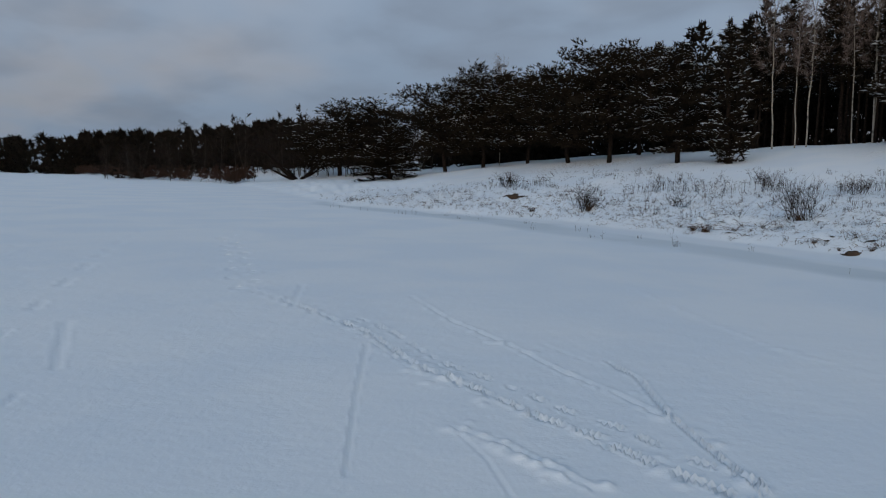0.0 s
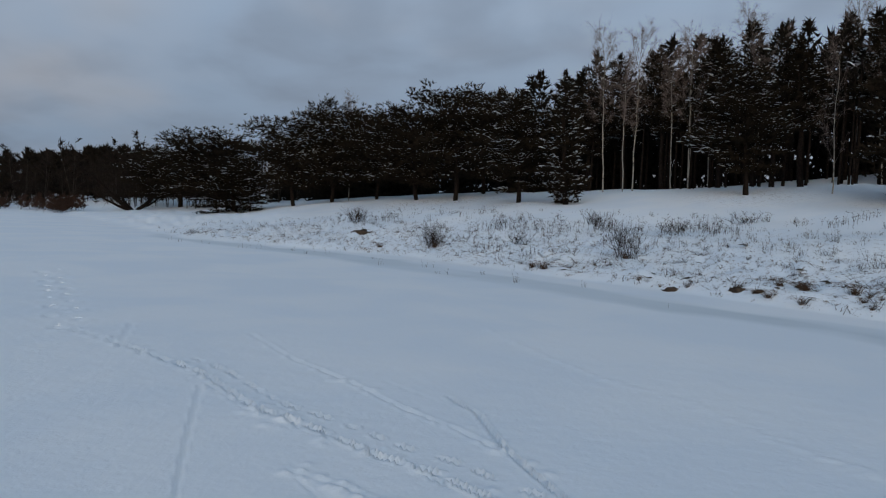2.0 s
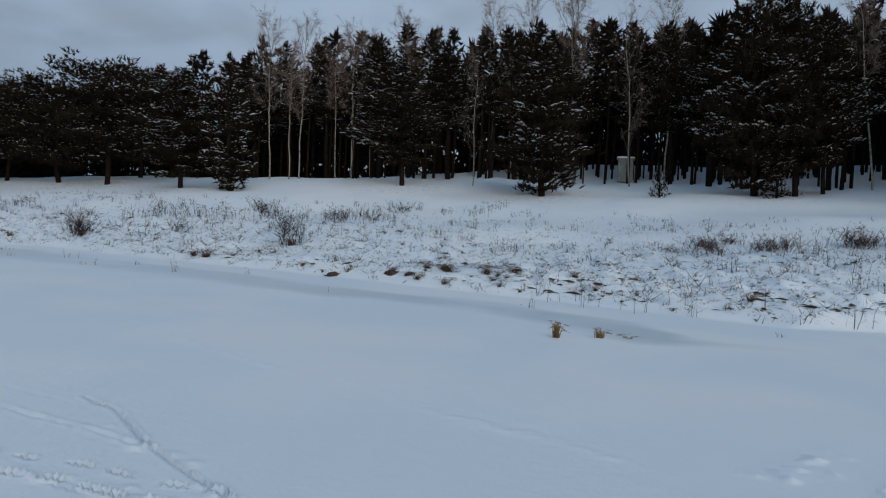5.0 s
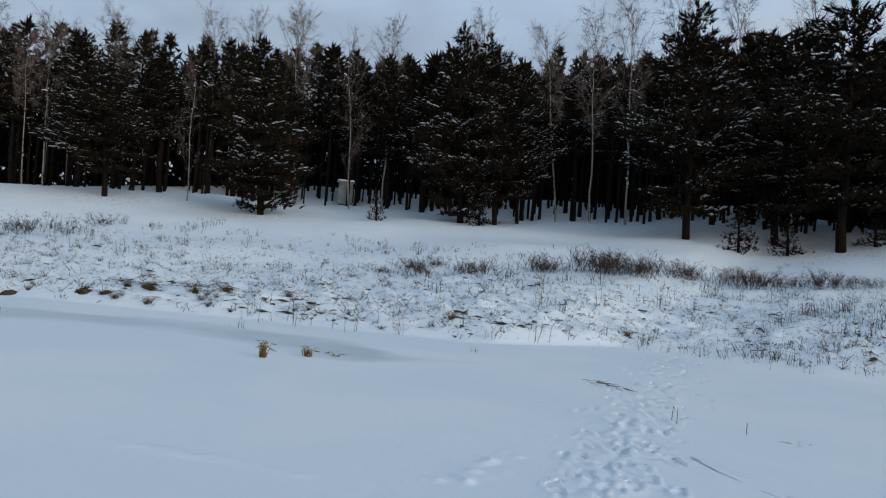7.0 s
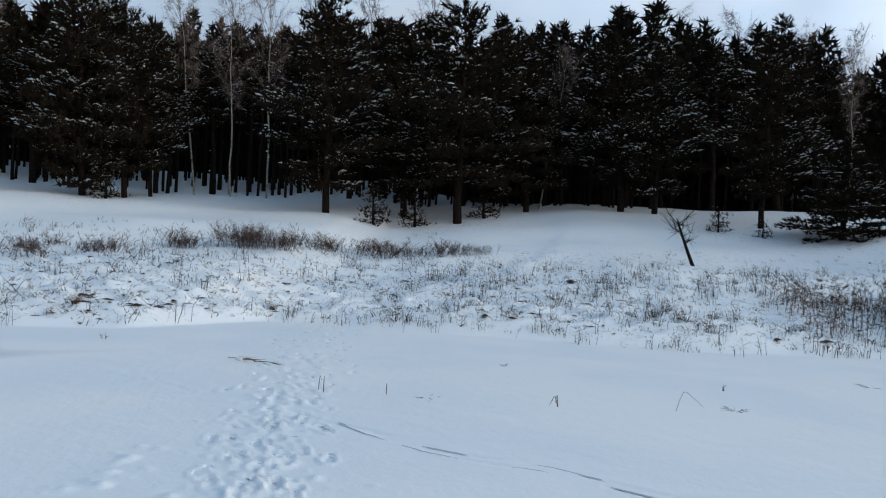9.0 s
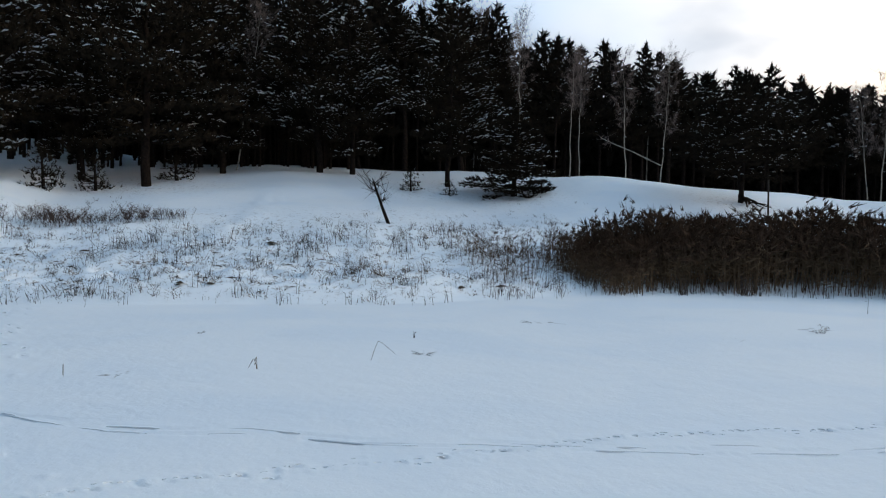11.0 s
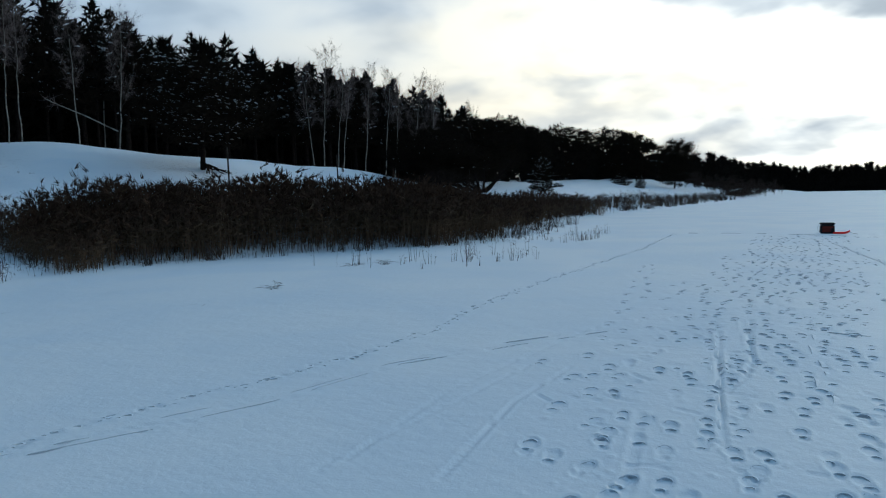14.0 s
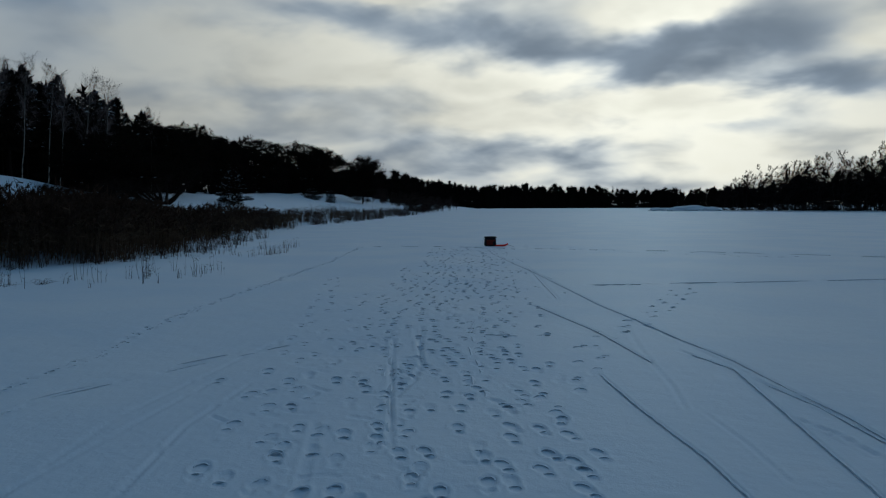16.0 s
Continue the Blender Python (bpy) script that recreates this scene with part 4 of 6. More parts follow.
# pines standing by themselves at the front: kind, x, y, height, spread
NORTH_PINES = [("round_a", -7.2, 73.6, 7.1, 8.0), ("cone_a", -4.6, 61.2, 3.9, 5.8), ("round_b", 0.0, 60.7, 6.7, 5.8), ("round_a", 3.0, 60.0, 7.6, 5.6), ("round_b", 6.4, 58.0, 6.5, 5.0), ("round_a", 8.5, 51.2, 6.3, 5.6),
    ("round_b", 10.5, 47.8, 7.1, 5.6), ("full_a", 12.6, 40.5, 6.3, 4.6), ("frosted", 14.0, 36.7, 6.7, 3.0), ("round_a", -12.0, 84.0, 6.1, 9.0), ("round_b", 13.5, 52.0, 7.1, 5.5)]
EAST_PINES = [("full_b", 22.2, 33.3, 6.6, 5.8), ("cone_b", 25.7, 26.1, 8.4, 5.4), ("cone_b", 31.6, 18.4, 9.8, 5.2), ("full_a", 32.6, 17.0, 9.4, 5.2),
              ("full_b", 33.9, 16.4, 8.2, 4.0), ("full_a", 32.8, 7.7, 10.2, 6.4), ("full_b", 34.2, 1.8, 10.2, 8.6), ("full_a", 36.5, 4.6, 9.8, 6.5),
              ("full_b", 38.2, -6.3, 8.8, 7.2), ("full_a", 37.7, -7.9, 8.6, 5.8), ("full_b", 33.6, -11.7, 8.2, 5.2), ("cone_a", 30.6, -13.8, 4.0, 4.3), ("full_a", 38.0, -1.5, 9.3, 6.0)]
SOUTH_PINES = [("round_b", 25.9, -22.4, 4.6, 4.6), ("dark", 44.5, -86.3, 7.6, 7.0), ("dark", 44.5, -96.6, 7.2, 5.6), ("dark", 47.9, -119.4, 8.4, 9.0),
               ("dark", 46.7, -142.6, 9.3, 9.0), ("dark", 44.0, -150.0, 9.0, 8.0), ("dark", 33.5, -138.0, 8.2, 6.0), ("cone_a", 31.8, -73.5, 3.7, 3.6),
               ("cone_a", 38.5, -122.0, 2.1, 4.0), ("cone_a", 34.5, -119.5, 2.1, 2.2), ("dark", 50.0, -108.0, 8.2, 8.6), ("dark", 23.4, -38.0, 2.9, 4.6), ("dark", 26.0, -41.0, 3.4, 4.4), ("dark", 38.0, -59.0, 6.2, 6.5), ("dark", 37.0, -66.0, 6.3, 6.6), ("dark", 40.0, -76.0, 6.8, 6.6)]
YOUNG_PINES = [(28.7, 21.4, 1.4, 1.0), (32.2, 5.4, 1.7, 1.6), (33.4, 3.7, 1.4, 1.6), (32.4, -9.5, 1.0, 1.1), (31.9, -11.2, 0.7, 0.8), (31.4, 17.2, 1.3, 1.6), (35.4, 0.6, 1.2, 2.0)]
for key, x, y, h, w in [(k, x, y, h, 1.15 * w) for k, x, y, h, w in NORTH_PINES] + EAST_PINES + SOUTH_PINES:
    plant(PINES, used, key, x, y, h, w, rng.uniform(0, 360))
for x, y, h, w in YOUNG_PINES:
    plant(PINES, used, "young", x, y, h, w, rng.uniform(0, 360))

BIRCHES = {
    "birch_a": (birch_thing(birch_geo(31, 10.0, 0.42, 0.145, 28), "slender bare birch with a white trunk"), 10.0, 1.0),
    "birch_b": (birch_thing(birch_geo(32, 10.0, 0.36, 0.165, 28), "slender bare birch with a white trunk"), 10.0, 1.0),
    "birch_c": (birch_thing(birch_geo(33, 10.0, 0.52, 0.14, 24), "slender bare birch with a white trunk"), 10.0, 1.0),
    "birch_low": (birch_thing(birch_geo(34, 10.0, 0.16, 0.2, 24, 5, 18, 0.012), "bare birch with low spreading limbs"), 10.0, 1.0),
}
# kind, x, y, height, lean across the bank in degrees
NORTH_BIRCHES = [("birch_a", 18.9, 43.2, 10.0, -3), ("birch_c", 19.5, 41.7, 8.4, -1), ("birch_b", 20.1, 41.6, 9.7, 1), ("birch_c", 22.2, 40.8, 8.4, -2), ("birch_a", 23.2, 40.6, 9.4, -2), ("birch_low", 25.1, 30.8, 7.4, -1),
                 ("birch_b", 28.2, 41.6, 11.0, -3), ("birch_c", 29.2, 40.9, 9.6, -1), ("birch_a", 32.7, 38.1, 11.2, -3), ("birch_c", 36.1, 37.8, 12.0, -3), ("birch_b", 36.7, 34.2, 12.1, -2), ("birch_b", 4.5, 62.0, 8.6, 0),
                 ("birch_c", 24.6, 42.9, 9.4, -2), ("birch_b", 26.4, 43.6, 9.8, -3)]
EAST_BIRCHES = [("birch_a", 26.6, 38.6, 8.4, -4), ("birch_c", 31.0, 34.3, 8.0, -4), ("birch_b", 33.1, 30.9, 11.5, -3), ("birch_low", 32.6, 26.3, 9.8, -4), ("birch_c", 35.6, 26.2, 11.2, -1), ("birch_b", 42.4, 23.0, 12.4, -4),
                ("birch_c", 36.0, 15.2, 10.4, -7), ("birch_a", 36.6, 13.5, 10.9, -3), ("birch_b", 38.3, 12.2, 12.0, -2), ("birch_a", 45.9, 11.2, 14.0, -4), ("birch_c", 49.5, 8.5, 14.6, -4), ("birch_b", 50.1, 4.2, 14.8, -4),
                ("birch_c", 39.6, -2.2, 8.8, 8), ("birch_a", 53.7, -13.0, 14.4, -3), ("birch_c", 52.6, -17.0, 14.5, -3), ("birch_b", 46.8, -18.2, 11.7, 1), ("birch_c", 45.6, -21.1, 11.4, -1), ("birch_c", 37.0, 20.8, 10.6, -3)]
SOUTH_BIRCHES = [("birch_c", 33.4, -18.2, 6.6, 1), ("birch_c", 38.4, -17.7, 8.4, -1), ("birch_c", 37.4, -21.0, 7.0, 0), ("birch_a", 36.0, -23.2, 7.4, -2), ("birch_b", 36.4, -25.8, 8.0, 2), ("birch_a", 35.6, -41.0, 7.6, -6), ("birch_b", 35.4, -41.8, 8.9, 3), ("birch_c", 34.3, -42.6, 7.6, 6),
                 ("birch_a", 33.0, -43.6, 7.8, 4), ("birch_c", 31.9, -44.5, 7.9, 4), ("birch_c", 31.3, -44.9, 7.2, 4), ("birch_b", 30.2, -45.6, 7.8, 5), ("birch_c", 36.5, -44.6, 8.2, 5), ("birch_a", 33.0, -52.8, 8.6, 2), ("birch_c", 36.6, -65.8, 8.2, 2), ("birch_c", 44.0, -30.0, 9.4, 2)]
for key, x, y, h, lean in NORTH_BIRCHES + EAST_BIRCHES + SOUTH_BIRCHES:
    plant(BIRCHES, used, key, x, y, 0.94 * h, 0.82 * h / 10, rng.uniform(0, 360), lean)


# ---- the forest behind, too dense to count ----
def scatter_forest(name, label, spots, geos, mats, seed):
    r = np.random.RandomState(seed)
    vs, fs, ms, n = [], [], [], 0
    for x, y, h in spots:
        g, H = geos[r.randint(len(geos))]
        a, k = r.uniform(0, 6.28), h / H
        w = k * r.uniform(0.85, 1.2)
        c, s = math.cos(a), math.sin(a)
        z = ground_z(x, y)
        for mi, piece in enumerate(g):
            if piece is None or len(piece[1]) == 0:
                continue
            v = piece[0]
            vs.append(np.column_stack([(v[:, 0] * c - v[:, 1] * s) * w + x, (v[:, 0] * s + v[:, 1] * c) * w + y, v[:, 2] * k + z]))
            fs.append(piece[1] + n)
            ms.append(np.full(len(piece[1]), mi))
            n += len(v)
    me = mesh_from(name, np.concatenate(vs), np.concatenate(fs), mats, np.concatenate(ms))
    return tagged(new(name, me), label, "woods", "", "stuff")


def low_pine(seed, H, R, base, shape, density=3.3, tuft=0.5, snow=0.09, step=0.52):
    t, l, nd, sn = pine_geo(seed, H, R, base, shape, density, tuft, 3, snow, False, step, 0.3, False)
    return [t, nd, sn]


FOREST_Y = [-85, -60, -40, -25, -12, 0, 15, 30, 46, 60, 80]
FRONT_X = [47, 42, 41.5, 41, 43, 43, 41, 35, 20.5, 13, 6]
TALL_Y = [9.3, 9.8, 8.9, 8.65, 11.4, 10.6, 9.5, 9.1, 9.2, 7.2, 5.5]
spots, rear = [], []
y = -84.0
while y < 82:
    fx = float(np.interp(y, FOREST_Y, FRONT_X))
    d = 0.0
    while d < 25:
        x = fx + d + rng.uniform(-1.0, 1.0)
        yy = y + rng.uniform(-1.2, 1.2)
        (spots if d < (15 if y > -12 else 4) else rear).append((x, yy, float(np.interp(y, FOREST_Y, TALL_Y)) * rng.uniform(0.88, 1.06) * (1 + 0.008 * d)))
        d += rng.uniform(2.2, 3.6) * (1 + d / 30)
    y += 2.5
FOREST_GEO = [(low_pine(41, 12, 2.0, 0.42, "spire"), 12), (low_pine(42, 12, 2.2, 0.46, "spire"), 12), (low_pine(43, 12, 1.9, 0.4, "spire"), 12), (low_pine(44, 12, 2.4, 0.42, "full"), 12)]
spots = [p for p in spots if not (p[1] > 44 and p[0] < 14)]
y = -52.0
while y < 50:
    fx = float(np.interp(y, FOREST_Y, FRONT_X)) - rng.uniform(-1.5, 1.5)
    plant(PINES, used, "tall_dark" if y < -20 else ("tall", "tall_b")[rng.randint(2)], fx, y, float(np.interp(y, FOREST_Y, TALL_Y)) * rng.uniform(0.8, 1.0), rng.uniform(3.2, 4.6), rng.uniform(0, 360))
    y += rng.uniform(2.0, 3.4)
thin = []
for k in range(420):
    y = rng.uniform(-8, 44)
    thin.append((float(np.interp(y, FOREST_Y, FRONT_X)) + rng.uniform(-1.5, 9), y, rng.uniform(5.5, 7.5)))
POLE_GEO = [([tube(np.array([(0, 0, -0.3), (0.05, 0.03, 3.0), (-0.04, 0.08, 7.0)]), [r, 0.75 * r, 0.3 * r], 5)], 7.0) for r in (0.07, 0.09, 0.11)]
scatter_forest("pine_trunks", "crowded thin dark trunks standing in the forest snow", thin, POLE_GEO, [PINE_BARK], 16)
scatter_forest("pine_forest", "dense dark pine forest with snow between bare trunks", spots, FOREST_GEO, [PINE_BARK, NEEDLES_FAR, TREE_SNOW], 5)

REAR_GEO = [(low_pine(45, 12, 2.8, 0.0, "full", 1.2, 1.15, 0.0, 1.0), 12), (low_pine(46, 12, 2.8, 0.0, "spire", 1.2, 1.15, 0.0, 1.0), 12)]
rear = [p for p in rear if not (p[1] > 44 and p[0] < 22)]
# young growth closes the wood at the back
for k in range(150):
    y = rng.uniform(-30, 50)
    rear.append((float(np.interp(y, FOREST_Y, FRONT_X)) + rng.uniform(19, 29), y, rng.uniform(4.0, 6.0)))
# second rows behind the pines of the north and south shores
for k in range(85):
    t = rng.uniform(0.16, 1)
    rear.append((-9 + 34 * t + rng.uniform(0, 10), 76 - 27 * t + rng.uniform(0, 12), rng.uniform(4.8, 6.2) + 0.8 * t))
for k in range(40):
    rear.append((rng.uniform(50, 84), rng.uniform(-205, -82), rng.uniform(6.0, 7.6)))
for k in range(50):
    t = rng.uniform()
    rear.append((40 + 15 * t + rng.uniform(0, 4), -74 - 116 * t, rng.uniform(5.5, 7.4)))
for k in range(26):
    t = rng.uniform()
    rear.append((39 + 9 * t + rng.uniform(0, 6), -58 - 30 * t, rng.uniform(4.5, 6.0)))
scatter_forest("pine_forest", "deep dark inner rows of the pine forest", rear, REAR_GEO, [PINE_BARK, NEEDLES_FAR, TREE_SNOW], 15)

# far woods round the lake
far = []
for k in range(135):
    t = rng.uniform()
    x0, y0 = -30 - 330 * t, 112 + 230 * t
    far.append((x0 + rng.uniform(2, 26) + 10 * t, y0 + rng.uniform(4, 34), rng.uniform(5.4, 7.2) + 7.0 * t))
for k in range(150):
    t = rng.uniform(0.15, 1.0)
    far.append((-30 - 330 * t + rng.uniform(-4, 10), 112 + 230 * t + rng.uniform(2, 14), rng.uniform(4.5, 6.5) + 7.0 * t))
for k in range(40):
    far.append((rng.uniform(-2, 14), rng.uniform(86, 130), rng.uniform(5.0, 6.6)))
for k in range(120):
    t = rng.uniform()
    far.append((-14 - 90 * t + rng.uniform(0, 10), 92 + 100 * t + rng.uniform(4, 14), rng.uniform(4.6, 6.4) + 3.0 * t))
FAR_GEO = [(low_pine(51, 12, 3.6, 0.0, "full", 0.4, 2.0, 0, 2.4), 12), (low_pine(52, 12, 3.8, 0.0, "spire", 0.4, 2.0, 0, 2.4), 12), (low_pine(53, 12, 3.8, 0.0, "round", 0.4, 2.0, 0, 2.4), 12)]
scatter_forest("far_woods", "dark mixed woods on the distant lake shore", far, FAR_GEO, [PINE_BARK, NEEDLES_FAR, TREE_SNOW], 6)
far = []
for k in range(70):
    a = radians(rng.uniform(158, 182))
    d = rng.uniform(440, 520)
    far.append((d * math.sin(a), d * math.cos(a), rng.uniform(11, 14)))
for k in range(300):
    a = radians(rng.uniform(176, 197))
    d = rng.uniform(370, 420)
    far.append((d * math.sin(a), d * math.cos(a), rng.uniform(6.5, 9.0)))
for k in range(110):
    a = radians(rng.uniform(170, 185))
    d = rng.uniform(390, 420)
    far.append((d * math.sin(a), d * math.cos(a), rng.uniform(9, 11)))
for k in range(230):
    a = radians(rng.uniform(158, 180))
    d = rng.uniform(230, 280) + 9 * (math.degrees(a) - 158)
    far.append((d * math.sin(a) + 12, d * math.cos(a), rng.uniform(8, 11)))
for k in range(220):
    a = radians(rng.uniform(160, 197))
    d = rng.uniform(362, 372)
    far.append((d * math.sin(a), d * math.cos(a), rng.uniform(4.5, 6.0)))
END_GEO = [(low_pine(54, 12, 3.6, 0.0, "full", 0.36, 1.8, 0, 2.4), 12), (low_pine(55, 12, 3.8, 0.0, "spire", 0.36, 1.8, 0, 2.4), 12)]
scatter_forest("far_woods", "low dark wood line at the far end of the lake", far, END_GEO, [PINE_BARK, NEEDLES_FAR, TREE_SNOW], 7)


def low_bare(seed, H, spread, rise, count, twigs, width=0.13, forks=2):
    g = bare_geo(seed, H, spread, 0.12, rise, count, twigs, 0.05, (0, 0), width, forks, 1.0, 4, 3)
    return [join(g[:2]), g[2]]


BARE_GEO = [(low_bare(61, 10, 0.34, 1.0, 8, 8), 10), (low_bare(62, 10, 0.3, 1.4, 8, 8), 10), (low_bare(63, 10, 0.38, 0.8, 8, 8), 10)]
GROVE_GEO = [(low_bare(66, 10, 0.30, 1.5, 10, 12, 0.11), 10), (low_bare(67, 10, 0.26, 1.9, 10, 12, 0.11), 10), (low_bare(70, 10, 0.34, 1.2, 10, 12, 0.11), 10)]
far = []
for k in range(290):
    t = rng.uniform()
    a = radians(194.5 + 35 * t)
    d = 190 - 60 * t + rng.uniform(0, 40)
    far.append((d * math.sin(a), d * math.cos(a), rng.uniform(10.5, 14.0) * (0.7 + 0.3 * min(1, t * 5))))
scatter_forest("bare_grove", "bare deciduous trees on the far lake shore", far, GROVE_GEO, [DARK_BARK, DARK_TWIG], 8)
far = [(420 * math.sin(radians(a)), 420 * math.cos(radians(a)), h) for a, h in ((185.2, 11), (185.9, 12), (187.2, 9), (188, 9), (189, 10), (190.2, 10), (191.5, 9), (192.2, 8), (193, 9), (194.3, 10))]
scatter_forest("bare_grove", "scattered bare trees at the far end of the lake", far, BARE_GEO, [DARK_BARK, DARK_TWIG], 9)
far = [(rng.uniform(-50, -6), rng.uniform(108, 126), rng.uniform(3.4, 4.6)) for k in range(60)]
scatter_forest("far_woods", "dark thicket behind the northern shore", far, END_GEO, [PINE_BARK, NEEDLES_FAR, TREE_SNOW], 13)
far = []
for k in range(150):
    t = rng.uniform()
    a = radians(193.5 + 35 * t)
    d = 205 - 62 * t + rng.uniform(0, 14)
    far.append((d * math.sin(a), d * math.cos(a), rng.uniform(3.2, 4.6) + 2.5 * min(1, 4 * t)))
scatter_forest("far_woods", "dark undergrowth behind the far bare trees", far, END_GEO, [PINE_BARK, NEEDLES_FAR, TREE_SNOW], 14)
NORTH_GEO = [(low_bare(68, 10, 0.32, 1.1, 10, 14, 0.15), 10), (low_bare(69, 10, 0.36, 0.9, 10, 14, 0.15), 10)]
far = [(-18.3, 96.4, 9.2), (-23, 101, 8.2), (-27.7, 102.3, 8.6), (-14, 92, 7.4), (-33, 108, 7.5), (-38, 112, 8)]
far += [(-27 + 25 * t + rng.uniform(-3, 3), 103 - 31 * t + rng.uniform(-1, 7), rng.uniform(4.2, 6.4)) for t in rng.uniform(0, 1, 60)]
far += [(rng.uniform(-50, -4), rng.uniform(96, 122), rng.uniform(4.0, 6.0)) for k in range(60)]
scatter_forest("bare_grove", "round-crowned bare trees behind the northern shore", far, NORTH_GEO, [DARK_BARK, DARK_TWIG], 10)
far = []
for k in range(150):
    t = rng.uniform() ** 0.8
    far.append((-22 - 150 * t + rng.uniform(-2, 6), 92 + 165 * t + rng.uniform(0, 10), rng.uniform(1.0, 2.0) + 1.0 * t))
SCRUB_GEO = [(low_bare(64, 10, 0.5, 0.9, 5, 8, 0.7, 2), 10), (low_bare(65, 10, 0.55, 0.7, 5, 8, 0.7, 2), 10)]
scatter_forest("shore_scrub", "brown leafless scrub along the northern shore", far, SCRUB_GEO, [DARK_BARK, SCRUB], 11)
far = []
for k in range(250):
    t = rng.uniform()
    a = radians(193.5 + 36 * t)
    d = 186 - 62 * t + rng.uniform(0, 12)
    far.append((d * math.sin(a), d * math.cos(a), rng.uniform(4, 6.5) + 2.0 * min(1, 5 * t)))
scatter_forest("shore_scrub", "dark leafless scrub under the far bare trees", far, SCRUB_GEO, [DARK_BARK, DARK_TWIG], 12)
far = []
for k in range(230):
    y = -122 - 120 * rng.uniform() ** 1.3
    deep = min(1.0, max(0.0, (-138 - y) / 30))
    far.append((float(shore(y)) + 0.4 + rng.uniform(0, 3 + 22 * deep), y, rng.uniform(0.8, 1.6) + rng.uniform(0.6, 2.4) * deep))
scatter_forest("shore_scrub", "dark leafless scrub on the low southern shore", far, SCRUB_GEO, [DARK_BARK, SCRUB], 15)
far = []
for k in range(70):
    y = -rng.uniform(165, 240)
    far.append((float(shore(y)) + rng.uniform(10, 45), y, rng.uniform(5.4, 7.4)))
scatter_forest("far_woods", "dark woods behind the southern shore", far, END_GEO, [PINE_BARK, NEEDLES_FAR, TREE_SNOW], 16)
far = []
for k in range(330):
    y = 86 + 90 * rng.uniform() ** 1.4
    far.append((float(shore(y)) + rng.normal(0.6, 0.9), y + rng.normal(0, 0.5), rng.uniform(0.9, 2.1)))
scatter_forest("shore_scrub", "reddish-brown leafless scrub at the edge of the northern ice", far, SCRUB_GEO, [DARK_BARK, RED_SCRUB], 17)


# ---- reeds, weeds and grass ----
def reed_bed():
    r = np.random.RandomState(21)
    xs, ys, hs = [], [], []
    # the dense bed, thinning out to the north; low dark remains along the shore to the south
    for y0, y1, d, n, h, back in ((-26, -9.7, 3.6, 10000, 1.5, 0), (-12.5, -7.0, 4.5, 620, 0.75, 0.4), (-33, -25, 2.6, 1700, 1.1, 0.3), (-50, -32, 2.4, 1500, 1.1, 0.4), (-70, -48, 2.2, 420, 0.95, 0.5), (-105, -70, 2.6, 380, 0.7, 0.5), (-165, -100, 4, 600, 0.8, 0.5)):
        y = r.uniform(y0, y1, n)
        u = r.uniform(0, 1, n) ** 0.9 * d + back
        xs.append(shore(y) + u - 0.1 + r.normal(0, 0.25, n) + 0.4 * waves(y * 0, y, 23, 3.0))
        ys.append(y)
        taper = np.clip(0.4 + np.minimum((y1 - y) / 5.5, (y - y0) / 3.0), 0.4, 1.0) if n > 9000 else 1.0
        hs.append(h * (r.uniform(0.62, 1.08, n) + 0.2 * (r.uniform(0, 1, n) > 0.96)) * taper * (1 + 0.12 * waves(xs[-1], y, 22, 1.8)))
    x, y, h = np.concatenate(xs), np.concatenate(ys), np.concatenate(hs)
    n = len(x)
    b = np.column_stack([x, y, height(x, y) - 0.03])
    blow = np.array([-0.05, 0.03])
    lean = (r.normal(0, 0.10, (n, 2)) + blow) * h[:, None]
    t = b + np.column_stack([lean, h])
    slim = np.where(y > -10.4, 0.6, 1.0)
    stalk = blades(b, t, 0.02 * slim, r)
    # long hanging leaves and a bushy plume nodding to one side
    leaf = []
    for k in range(3):
        s = r.uniform(0.2, 0.85, (n, 1))
        lb = b + (t - b) * s
        le = lb + np.column_stack([r.normal(0, 0.17, (n, 2)) * h[:, None], r.uniform(-0.12, 0.2, n) * h])
        leaf.append(blades(lb, le, 0.028 * slim, r))
    pl = []
    nod = r.normal(0, 0.09, (n, 2)) + np.array([-0.05, 0.04])
    top = t - np.array([0, 0, 0.14]) * np.minimum(h, 1.2)[:, None]
    for k in range(6):
        e = top + np.column_stack([nod * r.uniform(0.4, 1.5, (n, 1)) + r.normal(0, 0.035, (n, 2)), r.uniform(0.02, 0.2, n)]) * np.minimum(h, 1.2)[:, None]
        pl.append(blades(top + r.normal(0, 0.02, top.shape), e, 0.03 * slim * np.minimum(h, 1.2), r))
    body, plume = join([stalk] + leaf), join(pl)
    v, f = join([body, plume])
    me = mesh_from("reed_bed", v, f, [REED, PLUME], np.concatenate([np.zeros(len(body[1])), np.ones(len(plume[1]))]))
    tagged(new("reed_bed", me), "dense bed of dry brown reeds with feathery plumes", "reeds", "", "stuff")


reed_bed()


